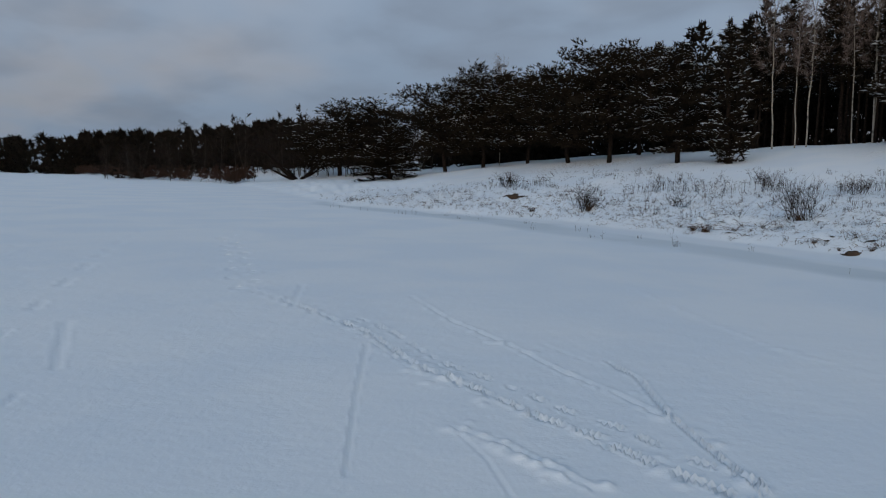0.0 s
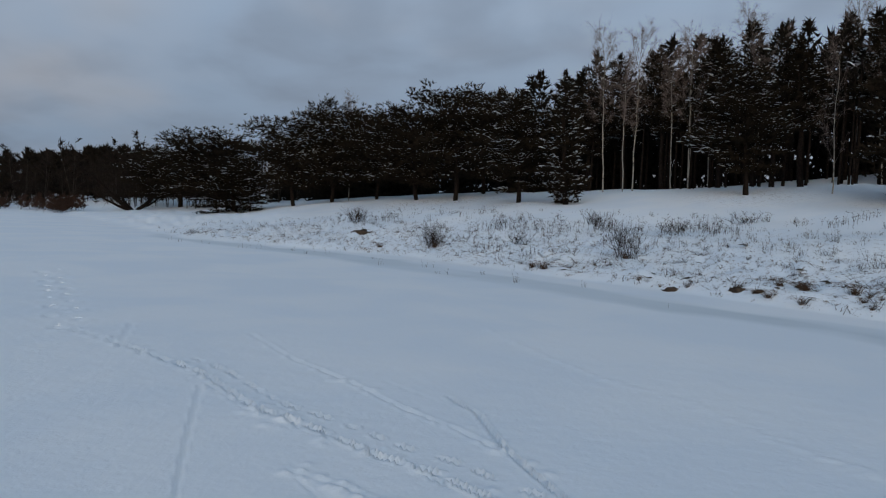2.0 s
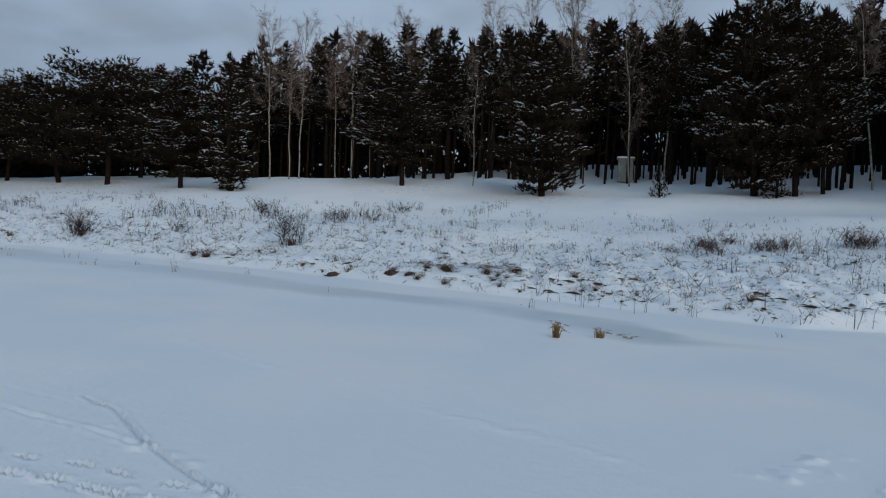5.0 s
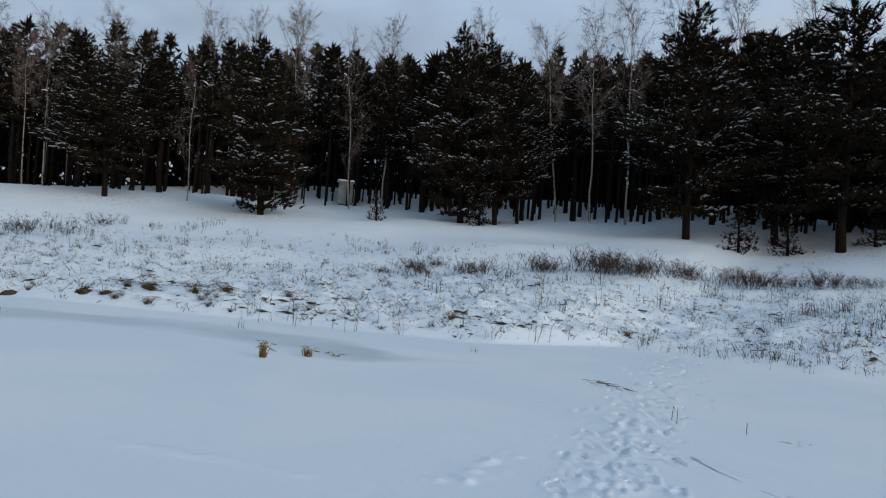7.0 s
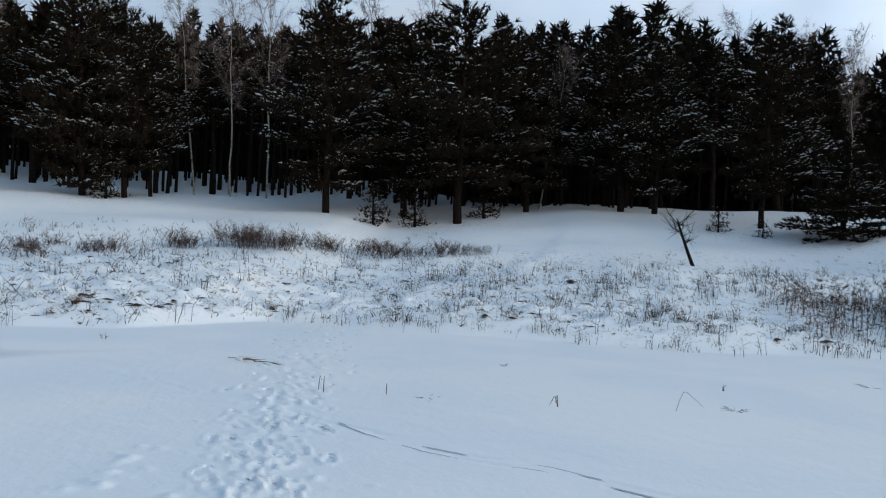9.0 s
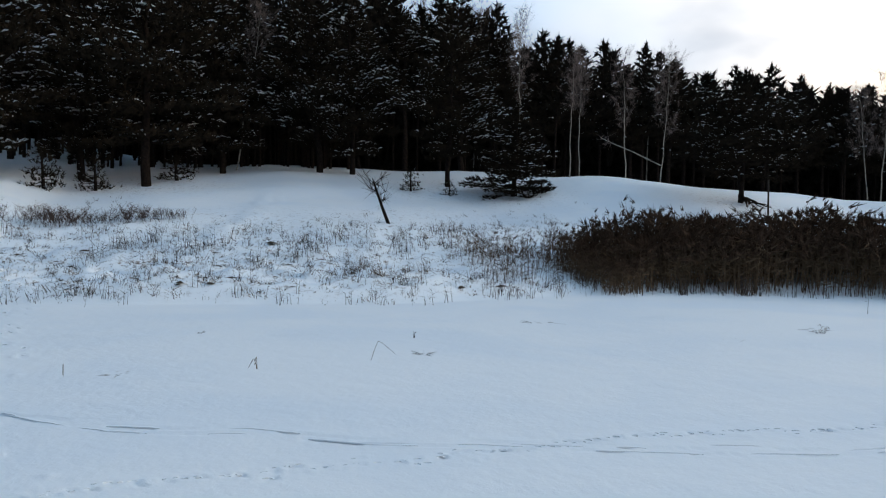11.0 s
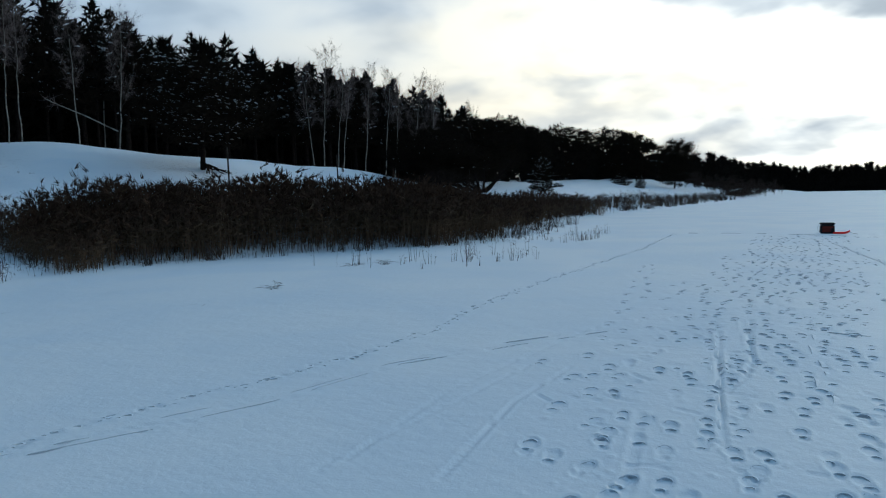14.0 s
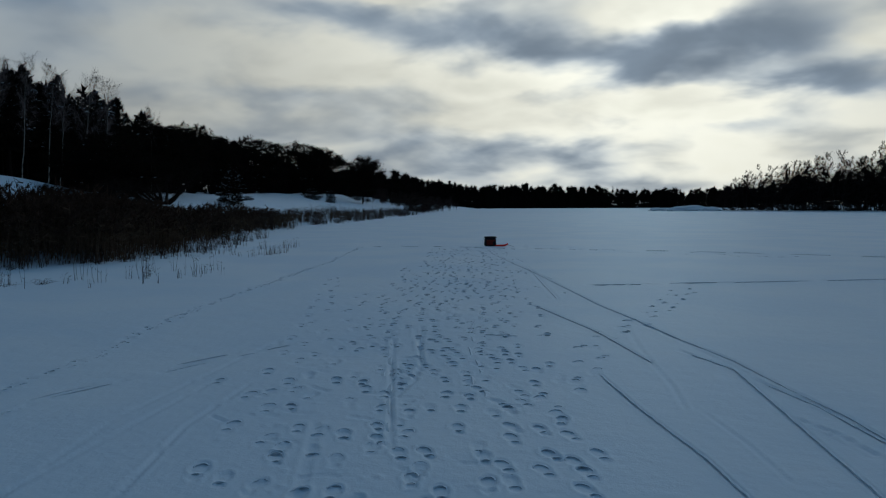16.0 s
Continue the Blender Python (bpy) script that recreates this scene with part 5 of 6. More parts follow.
def weeds(name, label, n, ylo, yhi, ulo, uhi, hlo, hhi, mat, seed, side=2, width=0.012, patch=0.0, size=3.0, each=5, splay=0.22):
    """Dead stalks in loose clumps, each with a few side twigs."""
    r = np.random.RandomState(seed)
    y = r.uniform(ylo, yhi, n * 4)
    u = ulo + (uhi - ulo) * r.uniform(0, 1, n * 4) ** 1.2
    x = shore(y) + u
    keep = waves(x, y, seed, size) + r.normal(0, 0.3, n * 4) > patch
    x, y = x[keep][:n], y[keep][:n]
    h0 = hlo + (hhi - hlo) * r.power(0.8, len(x))
    k = r.randint(1, 2 * each, len(x))
    x, y, h0 = np.repeat(x, k), np.repeat(y, k), np.repeat(h0, k)
    m = len(x)
    x, y, h = x + r.normal(0, 0.07, m), y + r.normal(0, 0.07, m), h0 * r.uniform(0.45, 1.05, m)
    b = np.column_stack([x, y, height(x, y) - 0.02])
    t = b + np.column_stack([r.normal(0, splay, (m, 2)) * h[:, None], h])
    geo = [blades(b, t, width, r)]
    for q in range(side):
        s = r.uniform(0.35, 0.95, (m, 1))
        sb = b + (t - b) * s
        geo.append(blades(sb, sb + np.column_stack([r.normal(0, 0.16, (m, 2)) * h[:, None], h * r.uniform(0.02, 0.22, m)]), width * 0.9, r))
    v, f = join(geo)
    tagged(new(name, mesh_from(name, v, f, [mat])), label, "weeds", "", "stuff")


weeds("dead_weeds", "dead weed clumps poking through snow by the shore", 800, -16, 4.5, -0.1, 9, 0.1, 0.45, STALK, 101, 3, 0.011, 0.0, 3.0)
weeds("dead_weeds", "sparse dead weeds on the snowy bank", 1300, 2, 45, 0.1, 16, 0.05, 0.25, STALK, 102, 2, 0.018, 0.0, 2.5, 3, 0.4)
weeds("dead_weeds", "taller weed stalks along the edge of the ice", 80, -14, 12, -0.4, 1.0, 0.3, 0.75, STALK, 103, 3, 0.012, -0.2, 2.0, 3, 0.12)
weeds("dry_grass", "low tufts of dry grass in the snow", 1500, -14, 34, 0.1, 9, 0.04, 0.13, GRASS, 104, 1, 0.02, 0.1, 1.6, 4, 0.8)
weeds("dry_grass", "patches of pale dry grass near the reeds", 130, -13, -3, 2.0, 8, 0.2, 0.4, GRASS, 105, 1, 0.012, 0.4, 4.0, 7, 0.3)
weeds("dead_weeds", "thin stalks standing out of the snowy ice", 26, 5, 34, -3.6, -1.5, 0.12, 0.4, STALK, 106, 2, 0.012, 0.0, 3.0, 3, 0.12)
weeds("dead_weeds", "thin reed stalks in front of the reed bed", 230, -36, -11, -1.3, 0.2, 0.2, 0.75, STALK, 107, 1, 0.013, 0.0, 2.5, 7, 0.15)
weeds("dead_weeds", "thin tall stalks on the ice before the reeds", 34, -17.5, -13, -8.0, -4.6, 0.25, 0.7, WEED_DARK, 112, 2, 0.011, 0.2, 2.0, 3, 0.1)
weeds("dead_weeds", "thin stalks on the ice off the southern reeds", 40, -29, -22, -4.0, -0.6, 0.2, 0.55, STALK, 113, 1, 0.013, 0.2, 2.0, 4, 0.1)
weeds("dead_weeds", "rows of dark dead weeds high on the bank", 240, 8, 38, 5, 15, 0.15, 0.5, STALK, 110, 3, 0.014, 0.2, 4.0, 6, 0.2)
weeds("dead_weeds", "dark dead weeds along the southern shore", 700, -120, -55, 0.2, 5, 0.3, 0.95, SCRUB, 109, 3, 0.03, 0.15, 5.0, 6, 0.2)
weeds("dead_weeds", "dense dark brush between the reeds and the willow", 500, -50, -27, 0.3, 3.6, 0.4, 1.0, SCRUB, 111, 4, 0.022, -0.2, 4.0, 5, 0.16)
weeds("dead_weeds", "tall dark weeds on the bank between shrubs", 110, -8, 10, 3.5, 8, 0.35, 0.7, WEED_DARK, 108, 4, 0.014, 0.3, 3.0, 4, 0.12)


def weed_rows(spots, seed):
    """Short rows of dark weed heads standing along the slope."""
    r = np.random.RandomState(seed)
    geo = []
    for x, y, run, h in spots:
        n = int(26 * run)
        px, py = x + r.normal(0, 0.22, n) + r.uniform(-0.5, 0.5, n) * run, y + r.normal(0, 0.3, n)
        b = np.column_stack([px, py, height(px, py) - 0.02])
        hh = h * r.uniform(0.4, 1.1, n)
        t = b + np.column_stack([r.normal(0, 0.12, (n, 2)) * hh[:, None], hh])
        geo.append(blades(b, t, 0.016, r))
        for q in range(5):
            sb = b + (t - b) * r.uniform(0.45, 1.0, (n, 1))
            geo.append(blades(sb, sb + np.column_stack([r.normal(0, 0.2, (n, 2)) * hh[:, None], hh * r.uniform(0.0, 0.25, n)]), 0.016, r))
    v, f = join(geo)
    tagged(new("dead_weeds", mesh_from("dead_weeds", v, f, [WEED_DARK])), "short rows of dark dead weeds on the bank", "weeds", "", "stuff")


WEED_ROWS = [(8.3, 31.3, 1.6, 0.50), (9.6, 31.1, 1.6, 0.50), (10.5, 30.4, 1.6, 0.50), (11.2, 29.5, 1.2, 0.40), (14.7, 27.2, 1.0, 0.40), (15.8, 26.5, 1.4, 0.40), (16.3, 25.6, 1.2, 0.40), (13.0, 28.8, 1.2, 0.40), (2.5, 38.0, 0.8, 0.50), (4.1, 36.3, 2.0, 0.50), (7.2, 26.9, 0.6, 0.40), (7.9, 24.1, 0.6, 0.40), (20.8, 24.5, 1.6, 0.40), (15.2, 27.8, 1.0, 0.40), (16.2, 27.2, 1.5, 0.40)]
weed_rows(WEED_ROWS, 120)


def tuft_geo(seed, n, h, spread, width, droop=0.3):
    r = np.random.RandomState(seed)
    b = np.column_stack([r.normal(0, spread * 0.3, (n, 2)), np.full(n, -0.03)])
    d = np.column_stack([r.normal(0, spread, (n, 2)), h * r.uniform(0.5, 1.0, n)])
    m = b + d * 0.6 + np.array([0, 0, 1]) * (h * 0.12)
    e = b + d * np.array([1.25, 1.25, 1.0 - droop])
    g = [blades(b, m, width, r), blades(m - (m - b) * 0.05, e, width * 0.7, r)]
    return join(g)


def shrub_geo(seed, stems, h, spread, width=0.014, root=0.12, m=14):
    r = np.random.RandomState(seed)
    out = []
    for k in range(stems):
        a, w = r.uniform(0, 6.28), spread * r.uniform(0.1, 1.0)
        hh = h * r.uniform(0.45, 1.05)
        ox, oy = r.normal(0, root * spread, 2)
        t = np.array([0, 0.4, 1.0])
        p = np.column_stack([math.cos(a) * w * t ** 1.3 * 0.9 + ox, math.sin(a) * w * t ** 1.3 * 0.9 + oy, -0.04 + hh * t])
        out.append(tube(p, width * np.array([0.6, 0.45, 0.1]), 3))
        ts = r.uniform(0.3, 1.0, m)
        b = np.column_stack([np.interp(ts, t, p[:, i]) for i in range(3)])
        out.append(blades(b, b + np.column_stack([r.normal(0, 0.16 * h, (m, 2)), r.uniform(0.05, 0.3, m) * h]), width * 0.8, r))
    return join(out)


def set_at(name, geo, mat, x, y, label, category, group="", sub="", size=1.0, turn=0.0):
    ob = new(name, mesh_from(name, geo[0], geo[1], [mat]))
    stand(ob, x, y, turn, (0, 0), 0.0, size)
    return tagged(ob, label, category, group)


# low willow shrubs in a row on the bank, and single bushes
SHRUB_AT = [(18.6, 11.8, 0.8), (19.6, 11.2, 0.9), (20.6, 11.0, 0.9), (21.4, 9.9, 0.8), (22.2, 8.6, 1.0), (22.6, 7.8, 1.1), (23.0, 7.0, 0.9), (24.2, 6.0, 0.9),
            (20.0, 12.2, 0.7), (21.8, 9.2, 0.9), (23.8, 6.6, 0.8), (22.9, 7.4, 1.0), (25.3, 3.8, 0.7), (25.4, 2.7, 0.8), (17.6, 12.6, 0.6), (25.6, 0.4, 0.6), (24.8, 5.2, 0.9), (24.6, 4.2, 1.1), (24.9, 3.2, 1.0), (24.8, 2.2, 1.1), (25.2, 1.2, 0.8), (19.0, 13.2, 0.7)]
rs = np.random.RandomState(55)
for k, (x, y, s) in enumerate(SHRUB_AT):
    x, y, s = x + rs.normal(0, 0.35), y + rs.normal(0, 0.3), s * rs.uniform(0.75, 1.35)
    set_at("willow_shrub", shrub_geo(200 + k, int(rs.uniform(34, 56)), 0.58, 0.6, 0.010, 0.55, 20), SHRUB, x, y, "low leafless reddish-brown willow shrub in the snow", "shrub", "willow shrubs", size=s, turn=37.0 * k)
BUSH_AT = [(5.4, 28.5, 1.15, 26), (10.3, 21.8, 1.45, 20), (3.2, 37.5, 0.9, 24), (8.6, 27.6, 0.9, 10), (12.5, 28.8, 1.0, 12), (14.2, 25.5, 0.8, 14), (13.0, 30.5, 0.7, 12), (18.0, 27.0, 0.6, 14)]
for k, (x, y, h, n) in enumerate(BUSH_AT):
    set_at("bare_bush", shrub_geo(230 + k, int(1.8 * n), 0.85 * h, 0.75, 0.013, 0.3), WEED_DARK, x, y, "leafless bush with upright twigs on the snowy bank", "shrub", "bank bushes")
rs = np.random.RandomState(58)
LIP = []
for y, n in ((8.4, 2), (9.8, 3), (10.9, 2), (12.4, 4), (13.0, 3), (14.2, 5), (14.9, 4), (16.6, 2), (18.6, 2), (22.0, 3)):
    u = rs.uniform(0.4, 1.2)
    LIP += [(float(shore(y)) + u + rs.normal(0, 0.3), y + rs.normal(0, 0.4), 0.2 + 0.65 * rs.uniform() ** 1.5) for k in range(n)]
HUMMOCKS = LIP + [(3.4, 29.2, 0.9), (7.5, 21.4, 1.2), (8.2, 21.2, 0.8), (11.2, 14.6, 0.9), (11.5, 13.5, 1.1), (12.0, 13.0, 1.0), (10.4, 13.6, 0.8), (10.3, 21.7, 1.0), (5.5, 28.4, 1.1), (12.9, 11.9, 0.8), (13.6, 7.9, 0.8), (16.2, 4.9, 0.7)]
for k, (x, y, s) in enumerate(HUMMOCKS):
    set_at("grass_tussock", tuft_geo(250 + k, 110, 0.36, 0.16, 0.01, 0.4), TUSSOCK, x, y, "matted tussock of dry brown grass", "grass", "grass tussocks", size=s)
for k, (x, y, n, h, sp) in enumerate(((7.72, 7.46, 80, 0.4, 0.06), (8.35, 7.2, 45, 0.26, 0.07), (8.75, 7.0, 16, 0.12, 0.12))):
    set_at("grass_tuft", tuft_geo(270 + k, n, h, sp, 0.02, 0.35), GOLD_GRASS, x, y, "bent tuft of golden grass frozen in the ice", "grass", "ice grass tufts")


def bent_reed(x, y, h, reach, turn, mat, label, stems=0):
    """Broken stems: up, over and down again."""
    geo = []
    r = np.random.RandomState(int(abs(x * 100)))
    for k in range(stems or r.randint(1, 4)):
        a = turn + r.normal(0, 1.2)
        hh, rr = 0.62 * h * r.uniform(0.7, 1.0), 0.6 * reach * r.uniform(0.6, 1.2)
        fold, end = r.uniform(0.1, 0.5), r.uniform(0.0, 0.75)
        p = np.array([[0, 0, -0.03], [0.5 * fold * rr, 0, hh * 0.55], [fold * rr, 0, hh], [(fold + 0.12) * rr, 0, hh * 0.97], [(fold + 0.6) * rr, 0, hh * end]]) + np.array([r.normal(0, 0.03), r.normal(0, 0.03), 0])
        q = np.column_stack([p[:, 0] * math.cos(a), p[:, 0] * math.sin(a) + p[:, 1], p[:, 2]])
        geo.append(tube(q, np.array([0.004, 0.0036, 0.003, 0.003, 0.002]) * (0.6 if stems else 1.0), 4))
    set_at("bent_reed", join(geo), mat, x, y, label, "reed", "bent reeds")


for x, y, h, reach in ((8.38, 2.01, 0.36, 0.12), (8.51, 1.28, 0.24, 0.24), (8.35, -0.67, 0.24, 0.14), (9.5, -9.8, 0.18, 0.2), (9.9, -10.2, 0.12, 0.2)):
    bent_reed(x, y, h, reach, -1.2, REED, "bent dry reed stem sticking out of the snow")
bent_reed(8.63, -1.94, 0.42, 0.75, -1.6, GRASS, "single pale grass stem bowed over the snow", 1)
# small dark tufts and flat wisps scattered on the ice
for k, (x, y, n, h, sp) in enumerate(((8.37, 0.72, 26, 0.05, 0.10), (10.23, -2.99, 16, 0.17, 0.015), (8.84, -2.69, 22, 0.08, 0.09), (8.75, -1.35, 14, 0.04, 0.12), (9.33, -9.55, 34, 0.14, 0.1), (9.3, -7.96, 16, 0.05, 0.2), (11.46, -5.56, 20, 0.06, 0.16), (11.12, -0.1, 8, 0.1, 0.03), (10.2, -14.05, 40, 0.2, 0.16), (10.7, -13.5, 30, 0.12, 0.2))):
    set_at("weed_tuft", tuft_geo(280 + k, n, h, sp, 0.009, 0.35), WEED_DARK, x, y, "small tuft of dark dead weed on the snowy ice", "weeds", "ice weed tufts")


def straw_wisp():
    """A matted wisp of dead grass lying flat."""
    r = np.random.RandomState(8)
    n = 26
    t = r.uniform(0, 0.85, n)
    a = np.array([10.15, 3.65, 0.0])
    b = np.array([9.85, 2.8, 0.0])
    p = a + (b - a) * t[:, None] + np.column_stack([r.normal(0, 0.05, n), r.normal(0, 0.02, n), r.uniform(0, 0.04, n)])
    q = p + (b - a) * r.uniform(0.1, 0.3, (n, 1)) + np.column_stack([r.normal(0, 0.05, n), r.normal(0, 0.03, n), r.uniform(-0.02, 0.03, n)])
    v, f = blades(p, q, 0.014, r)
    v[:, 2] += height(v[:, 0], v[:, 1]) + 0.005
    tagged(new("straw_wisp", mesh_from("straw_wisp", v, f, [GRASS])), "flattened wisp of dead grass on the snow by the path", "grass")


straw_wisp()


# ---- single things ----
def leaning_tree():
    ob = thing("leaning_sapling", "small dead leaning tree with bare twigs on the bank", "tree")
    r = np.random.RandomState(5)
    t = np.linspace(0, 1, 6)
    ax = np.column_stack([0.25 * t + 0.05 * np.sin(4 * t), 0.62 * t, -0.1 + 1.75 * t])
    part_np("trunk", tube(ax, 0.052 * (1 - t) ** 0.6 + 0.016, 7), PINE_BARK, ob, "", True)
    tw = []
    for k in range(13):
        s = r.uniform(0.35, 1.0)
        p0 = np.array([np.interp(s, t, ax[:, i]) for i in range(3)])
        d = np.array([r.normal(0, 0.3), r.normal(0.1, 0.7), r.uniform(0.0, 0.7)])
        p = p0 + d * (np.array([0, 0.4, 1.0])[:, None]) + r.normal(0, 0.09, (3, 3)) * np.array([[0], [1], [1]])
        tw.append(tube(p, [0.016, 0.01, 0.005], 4))
        b = np.repeat(p[1][None], 8, 0)
        tw.append(blades(b, b + r.normal(0, 0.25, (8, 3)) + d * 0.3, 0.018, r))
    part_np("branchwork", join(tw), PINE_BARK, ob)["kind"] = "stuff"
    stand(ob, 25.5, -6.7)


leaning_tree()


def post(x, y, h, label):
    bm = bmesh.new()
    bmesh.ops.create_cone(bm, cap_ends=True, segments=8, radius1=0.038, radius2=0.032, depth=h + 0.2)
    bmesh.ops.translate(bm, verts=bm.verts, vec=(0, 0, h / 2 - 0.1))
    me = bpy.data.meshes.new("wooden_post")
    bm.to_mesh(me)
    bm.free()
    me.materials.append(DARK_BARK)
    tagged(stand(new("wooden_post", me), x, y, 10, (1, 2)), label, "post", "shore posts")


post(23.2, -21.4, 1.5, "thin wooden post behind the reed bed")
post(23.3, -28.5, 1.6, "thin wooden post behind the reed bed")


def earth_clod(x, y, sx, sy, sz, seed):
    bm = bmesh.new()
    bmesh.ops.create_icosphere(bm, subdivisions=3, radius=1)
    for v in bm.verts:
        k = 1 + 0.7 * noise.noise(v.co * 2.1 + Vector((seed, 0, 0))) + 0.3 * noise.noise(v.co * 6 + Vector((0, seed, 0)))
        v.co = Vector((v.co.x * sx * k, v.co.y * sy * k, max(v.co.z * sz * k, -0.1)))
    me = bpy.data.meshes.new("earth_clod")
    bm.to_mesh(me)
    bm.free()
    me.materials.append(EARTH)
    for p in me.polygons:
        p.use_smooth = True
    tagged(stand(new("earth_clod", me), x, y), "clod of bare dark earth showing through the snow", "earth", "earth clods")


earth_clod(3.1, 33.7, 0.45, 0.3, 0.16, 1)
earth_clod(10.1, 15.4, 0.18, 0.15, 0.10, 2)
earth_clod(10.3, 14.9, 0.14, 0.11, 0.08, 3)
earth_clod(9.1, 16.6, 0.2, 0.14, 0.1, 4)


def box_bm(sx, sy, sz, at=(0, 0, 0), bev=0.01, taper=1.0):
    bm = bmesh.new()
    bmesh.ops.create_cube(bm, size=1)
    for v in bm.verts:
        k = taper if v.co.z > 0 else 1.0
        v.co = Vector((v.co.x * sx * k, v.co.y * sy * k, v.co.z * sz)) + Vector(at)
    if bev:
        bmesh.ops.bevel(bm, geom=list(bm.edges), offset=bev, segments=2, affect="EDGES")
    return bm


PALE_PAINT = plain("pale_paint", (0.17, 0.19, 0.18), (0.26, 0.285, 0.27), 5, 0.7, 0.2, 0.005)
BLACK_CLOTH = plain("black_fabric", (0.012, 0.012, 0.014), (0.03, 0.03, 0.032), 30, 0.85, 0.5, 0.005)
RED_CLOTH = plain("dark_red_fabric", (0.10, 0.02, 0.015), (0.16, 0.03, 0.02), 20, 0.8, 0.4, 0.005)
RED_PLASTIC = plain("red_plastic", (0.75, 0.04, 0.03), (0.82, 0.07, 0.05), 3, 0.35, 0.1, 0.005)


def hut():
    ob = thing("wooden_hut", "small pale hut with a snowy flat roof among the pines", "hut")
    for name, bm, mat in (("wall", box_bm(1.3, 1.3, 2.0, (0, 0, 1.0), 0.02), PALE_PAINT), ("roof", box_bm(1.6, 1.6, 0.1, (0, 0, 2.06), 0.02), WOOD_GREY),
                          ("snow_cover", box_bm(1.56, 1.56, 0.14, (0, 0, 2.18), 0.05), TREE_SNOW), ("door", box_bm(0.7, 0.05, 1.7, (-0.1, -0.67, 0.9), 0.01), WOOD_GREY)):
        part(name, bm, mat, ob)
    stand(ob, 35.2, 28.8, 40, (0, 0), 0.02, 0.66)


hut()


def fishing_box():
    ob = thing("fishing_box", "black and dark red ice-fishing seat box on the snow", "box")
    part("body", box_bm(0.44, 0.34, 0.3, (0, 0, 0.16), 0.03, 0.94), BLACK_CLOTH, ob)
    part("lid", box_bm(0.46, 0.36, 0.07, (0, 0, 0.345), 0.025), BLACK_CLOTH, ob)
    part("front_panel", box_bm(0.34, 0.02, 0.2, (0.0, 0.172, 0.16), 0.008), RED_CLOTH, ob, "dark red front panel")
    part("pocket", box_bm(0.12, 0.06, 0.16, (-0.14, 0.2, 0.12), 0.02), BLACK_CLOTH, ob)
    strap = bmesh.new()
    for k in range(10):
        a0, a1 = math.pi * k / 10, math.pi * (k + 1) / 10
        q = [strap.verts.new((0.235 + 0.05 * math.sin(a) , s, 0.18 + 0.15 * math.cos(a))) for a in (a0, a1) for s in (-0.02, 0.02)]
        strap.faces.new((q[0], q[1], q[3], q[2]))
    bmesh.ops.solidify(strap, geom=strap.faces[:], thickness=0.006)
    part("strap", strap, BLACK_CLOTH, ob)
    stand(ob, 1.92, -28.6, 12, (0, 0), 0.01)
    sled = thing("plastic_sled", "shallow bright red plastic sled on the snow", "sled")
    bm = bmesh.new()
    rows = []
    for i in range(13):
        t = i / 12
        w = 0.2 * (1 - 0.55 * max(0, (t - 0.6) / 0.4) ** 2)
        lift = 0.10 * max(0, (t - 0.65) / 0.35) ** 2
        rows.append([bm.verts.new((0.75 * t, s * w, lift + (0.09 if abs(s) == 1 else 0.01))) for s in (-1, -0.85, 0.85, 1)])
    for a, b in zip(rows[:-1], rows[1:]):
        for j in range(3):
            bm.faces.new((a[j], b[j], b[j + 1], a[j + 1]))
    bm.faces.new((rows[0][3], rows[0][2], rows[0][1], rows[0][0]))
    bmesh.ops.solidify(bm, geom=bm.faces[:], thickness=0.012)
    part("tray", bm, RED_PLASTIC, sled)
    cord = tube(np.array([(0.72, 0, 0.10), (0.86, 0.05, 0.03), (1.0, -0.06, 0.01), (1.1, 0.05, 0.01)]), [0.006] * 4, 4)
    part_np("cord", cord, BLACK_CLOTH, sled)
    stand(sled, 1.72, -28.4, 186, (0, 0), 0.0, 0.66)


fishing_box()


def fallen_birch():
    """A broken pale trunk, its top caught in the branches."""
    pts = np.array([(31.0, -18.5, 6.05), (30.8, -19.0, 5.8), (30.4, -19.9, 5.4), (29.8, -21.1, 4.75)])
    ob = thing("fallen_birch", "broken pale birch trunk leaning between the pines", "tree")
    part_np("trunk", tube(pts, [0.012, 0.02, 0.026, 0.03], 7), BIRCH_BARK, ob, "", True)
    r = np.random.RandomState(4)
    b = pts[0] + (pts[1] - pts[0]) * r.uniform(0, 1, (30, 1))
    part_np("branchwork", blades(b, b + r.normal(0, 0.35, (30, 3)), 0.02, r), TWIG, ob)["kind"] = "stuff"


fallen_birch()


def bared_roots(x, y):
    """Roots washed out of the bank under a pine."""
    r = np.random.RandomState(6)
    ob = thing("tree_roots", "bare dark roots sprawling over the snowy bank", "roots")
    for k in range(7):
        a = r.uniform(2.4, 5.2)
        L = r.uniform(0.7, 1.5)
        t = np.linspace(0, 1, 6)
        px, py = x + L * t * math.cos(a) + 0.1 * np.sin(5 * t + k), y + L * t * math.sin(a)
        pz = height(px, py) + 0.22 * (1 - t) * (0.5 + np.sin(6 * t + k) ** 2) + 0.02
        part_np("root", tube(np.column_stack([px, py, pz]), 0.05 * (1 - t) + 0.012, 6), PINE_BARK, ob)


bared_roots(25.9, -22.4)

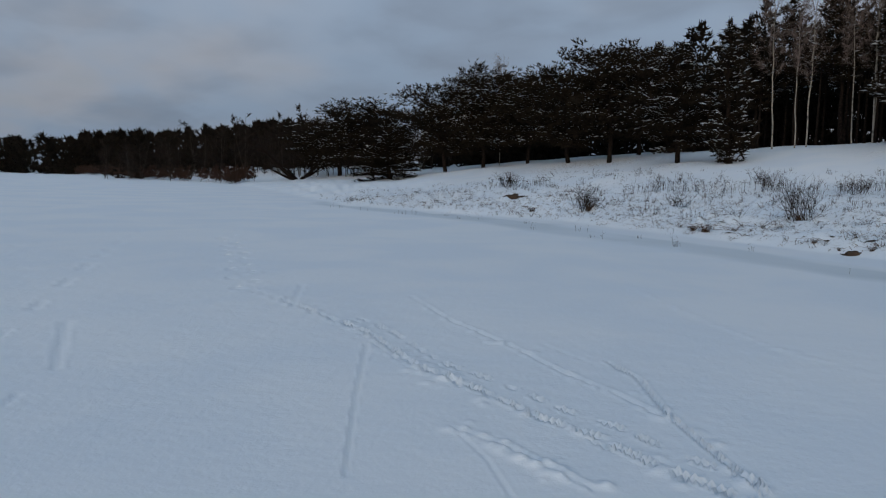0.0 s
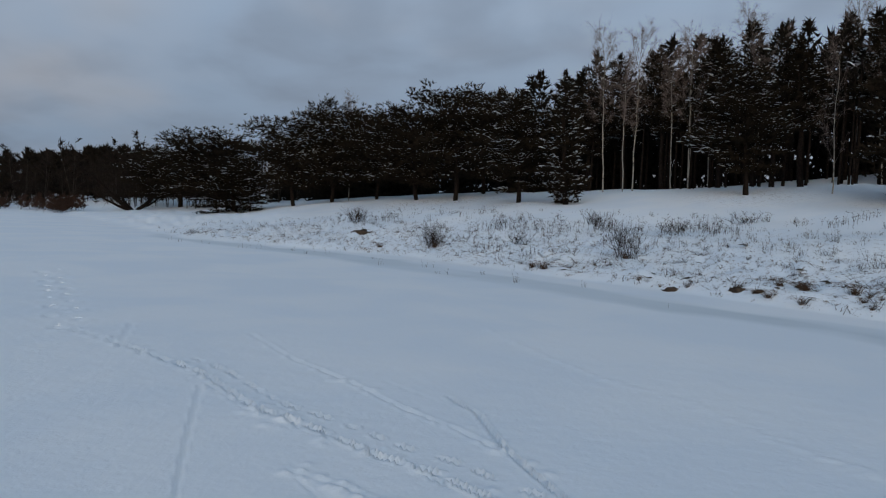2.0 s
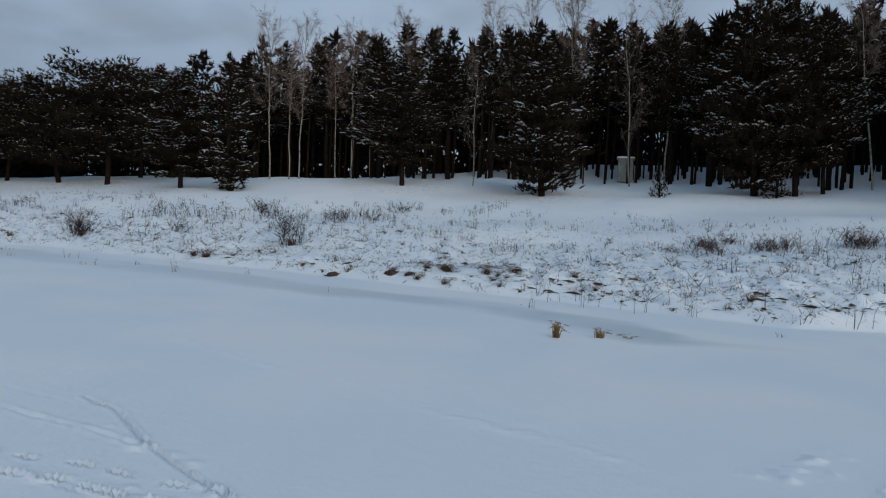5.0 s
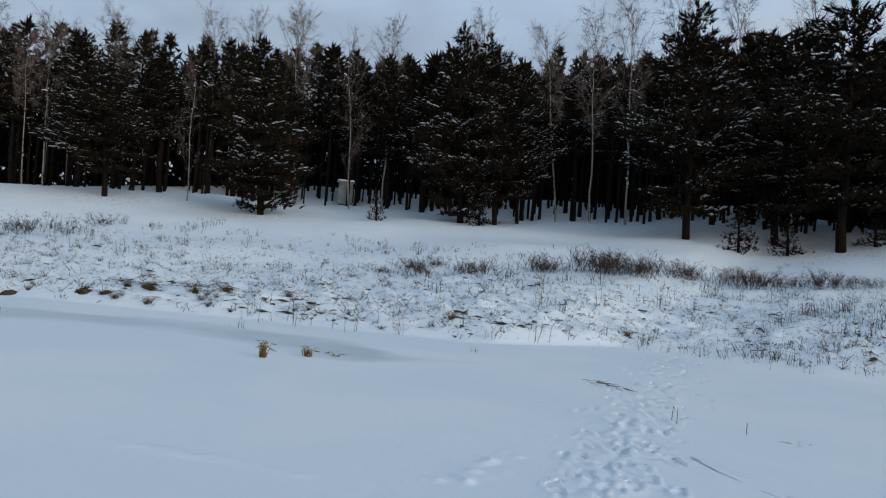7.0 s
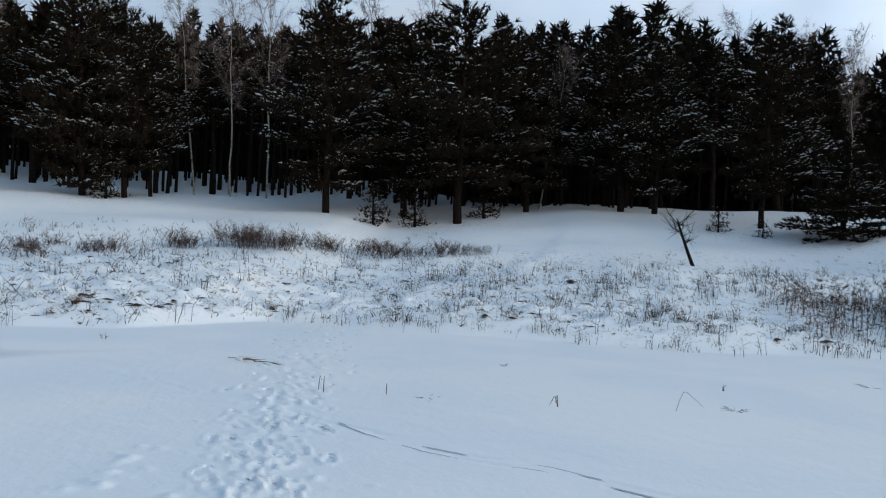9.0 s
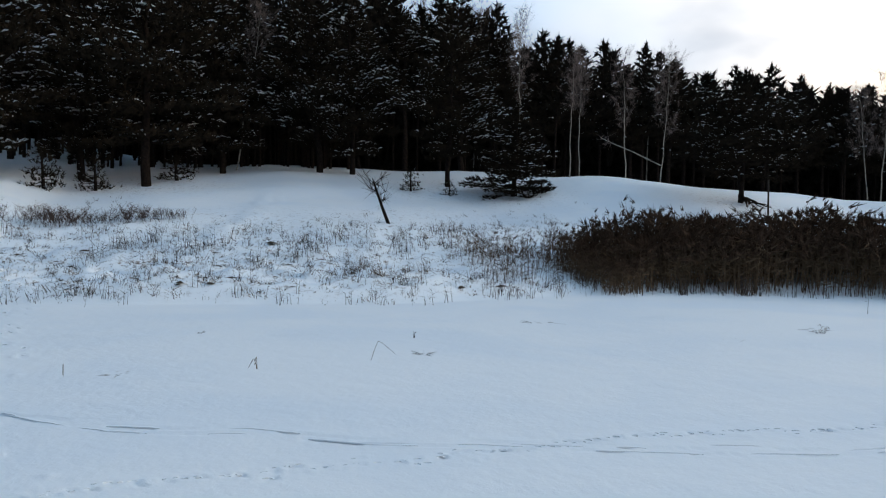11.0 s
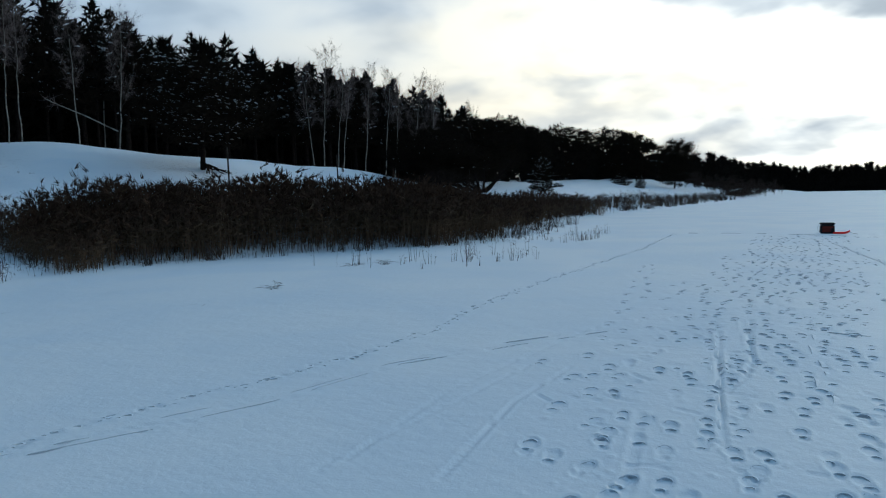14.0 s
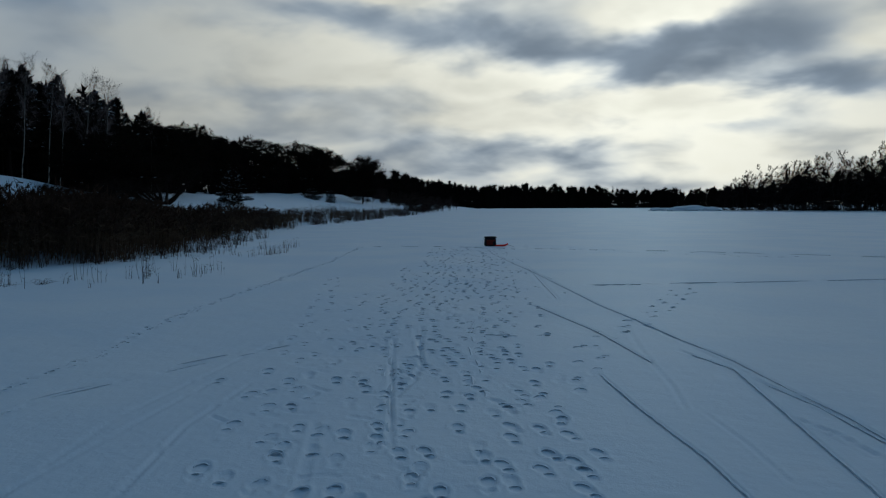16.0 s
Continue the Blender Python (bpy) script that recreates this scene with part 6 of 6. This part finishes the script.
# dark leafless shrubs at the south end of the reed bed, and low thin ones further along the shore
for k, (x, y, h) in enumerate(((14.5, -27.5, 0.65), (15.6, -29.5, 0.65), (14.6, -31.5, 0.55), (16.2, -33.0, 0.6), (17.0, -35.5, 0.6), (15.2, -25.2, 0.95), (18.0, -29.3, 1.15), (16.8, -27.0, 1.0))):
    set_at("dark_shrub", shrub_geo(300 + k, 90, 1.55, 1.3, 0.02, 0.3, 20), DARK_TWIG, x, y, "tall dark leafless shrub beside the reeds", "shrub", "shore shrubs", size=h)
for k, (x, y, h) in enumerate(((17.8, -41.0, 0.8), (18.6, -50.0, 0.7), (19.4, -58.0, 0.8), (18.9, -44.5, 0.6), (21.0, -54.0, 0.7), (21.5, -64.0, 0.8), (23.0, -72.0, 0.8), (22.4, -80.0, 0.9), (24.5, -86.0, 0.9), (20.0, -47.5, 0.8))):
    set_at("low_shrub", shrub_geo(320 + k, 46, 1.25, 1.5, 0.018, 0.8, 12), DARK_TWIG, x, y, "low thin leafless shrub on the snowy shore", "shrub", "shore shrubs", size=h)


def sprawling_willow(x, y, size, seed):
    """Thick limbs that sprawl sideways from one base."""
    r = np.random.RandomState(seed)
    ob = thing("willow_tree", "low sprawling willow with thick dark bare limbs", "tree", "sprawling willows")
    tw = []
    for k in range(9):
        a, L = r.uniform(0, 6.28), r.uniform(2.2, 3.6)
        t = np.linspace(0, 1, 6)
        rise = r.uniform(0.35, 1.1)
        p = np.column_stack([L * t * math.cos(a), L * t * math.sin(a), L * rise * t ** 1.2 - 0.1]) + np.cumsum(r.normal(0, 0.08, (6, 3)), axis=0) * np.array([1, 1, 0.5])
        p[0] = (0.1 * math.cos(a), 0.1 * math.sin(a), -0.15)
        part_np("limb", tube(p, 0.14 * (1 - t) + 0.03, 6), PINE_BARK, ob, "", True)
        m = 90
        ts = r.uniform(0.3, 1, m)
        b = np.column_stack([np.interp(ts, t, p[:, i]) for i in range(3)])
        tw.append(blades(b, b + r.normal(0, 0.45, (m, 3)) + np.array([0, 0, 0.35]), 0.04, r))
    part_np("branchwork", join(tw), DARK_TWIG, ob)["kind"] = "stuff"
    stand(ob, x, y, r.uniform(0, 360), (0, 0), 0.0, size)


sprawling_willow(29.1, -54.1, 0.95, 1)
sprawling_willow(-17.5, 88.0, 1.3, 2)


def snow_heap(az, d, w, h, seed):
    bm = bmesh.new()
    bmesh.ops.create_icosphere(bm, subdivisions=4, radius=1)
    for v in bm.verts:
        k = 1 + 0.3 * noise.noise(v.co * 2 + Vector((seed, 0, 0)))
        v.co = Vector((v.co.x * w * k, v.co.y * w * 0.5 * k, max(v.co.z, -0.1) * h * k))
    me = bpy.data.meshes.new("snow_mound")
    bm.to_mesh(me)
    bm.free()
    me.materials.append(TREE_SNOW)
    x, y = d * math.sin(radians(az)), d * math.cos(radians(az))
    tagged(stand(new("snow_mound", me), x, y, -az), "heap of snow at the far edge of the lake", "snow", "snow heaps")


snow_heap(191.4, 185, 5.5, 1.3, 1)
snow_heap(189.0, 190, 2.5, 0.8, 2)
snow_heap(192.6, 182, 2.8, 1.0, 3)


# ---- thin grass and bits of earth poking through the snow of the bank ----
def bank_specks():
    r = np.random.RandomState(91)
    n = 3600
    y = r.uniform(-16, 40, n)
    u = 0.3 + 13 * r.beta(1.2, 2.2, n)
    x = shore(y) + u
    keep = (waves(x, y, 21, 4.0) + r.normal(0, 0.5, n) > -0.2) & ~((np.abs(y - 3.7 - (x - 15.9) * 0.48) < 0.8) & (x > 12))
    x, y = x[keep], y[keep]
    z = height(x, y)
    k = 7
    base = np.repeat(np.column_stack([x, y, z]), k, 0) + np.column_stack([r.normal(0, 0.05, (len(x) * k, 2)), np.full(len(x) * k, -0.02)])
    size = np.repeat(r.gamma(3.0, 0.045, len(x)), k)
    d = np.column_stack([r.normal(0, 0.6, (len(base), 2)), r.uniform(0.4, 1.1, len(base))])
    me = mesh_from("bank_grass", *blades(base, base + d * size[:, None], 0.012, r), [STALK])
    tagged(new("bank_grass", me), "thin dead grass poking through the bank snow", "grass", "", "stuff")
    n = 1700
    y = np.concatenate([r.uniform(-10, 36, n // 2), r.normal(9, 4.5, n - n // 2)])
    x = shore(y) + 0.5 + 8 * r.beta(1.1, 2.4, n)
    keep = waves(x, y, 22, 3.0) + r.normal(0, 0.4, n) > 0
    x, y = x[keep], y[keep]
    a = r.uniform(0, 6.28, len(x))
    d = np.column_stack([np.cos(a), np.sin(a), np.zeros(len(x))])
    geo = clumps(np.column_stack([x, y, height(x, y) + 0.005]), d, 0.012 + r.gamma(1.5, 0.02, len(x)), r, 0.35)
    tagged(new("earth_specks", mesh_from("earth_specks", geo[0], geo[1], [EARTH])), "small lumps of bare earth showing through the snow", "earth", "", "stuff")


bank_specks()
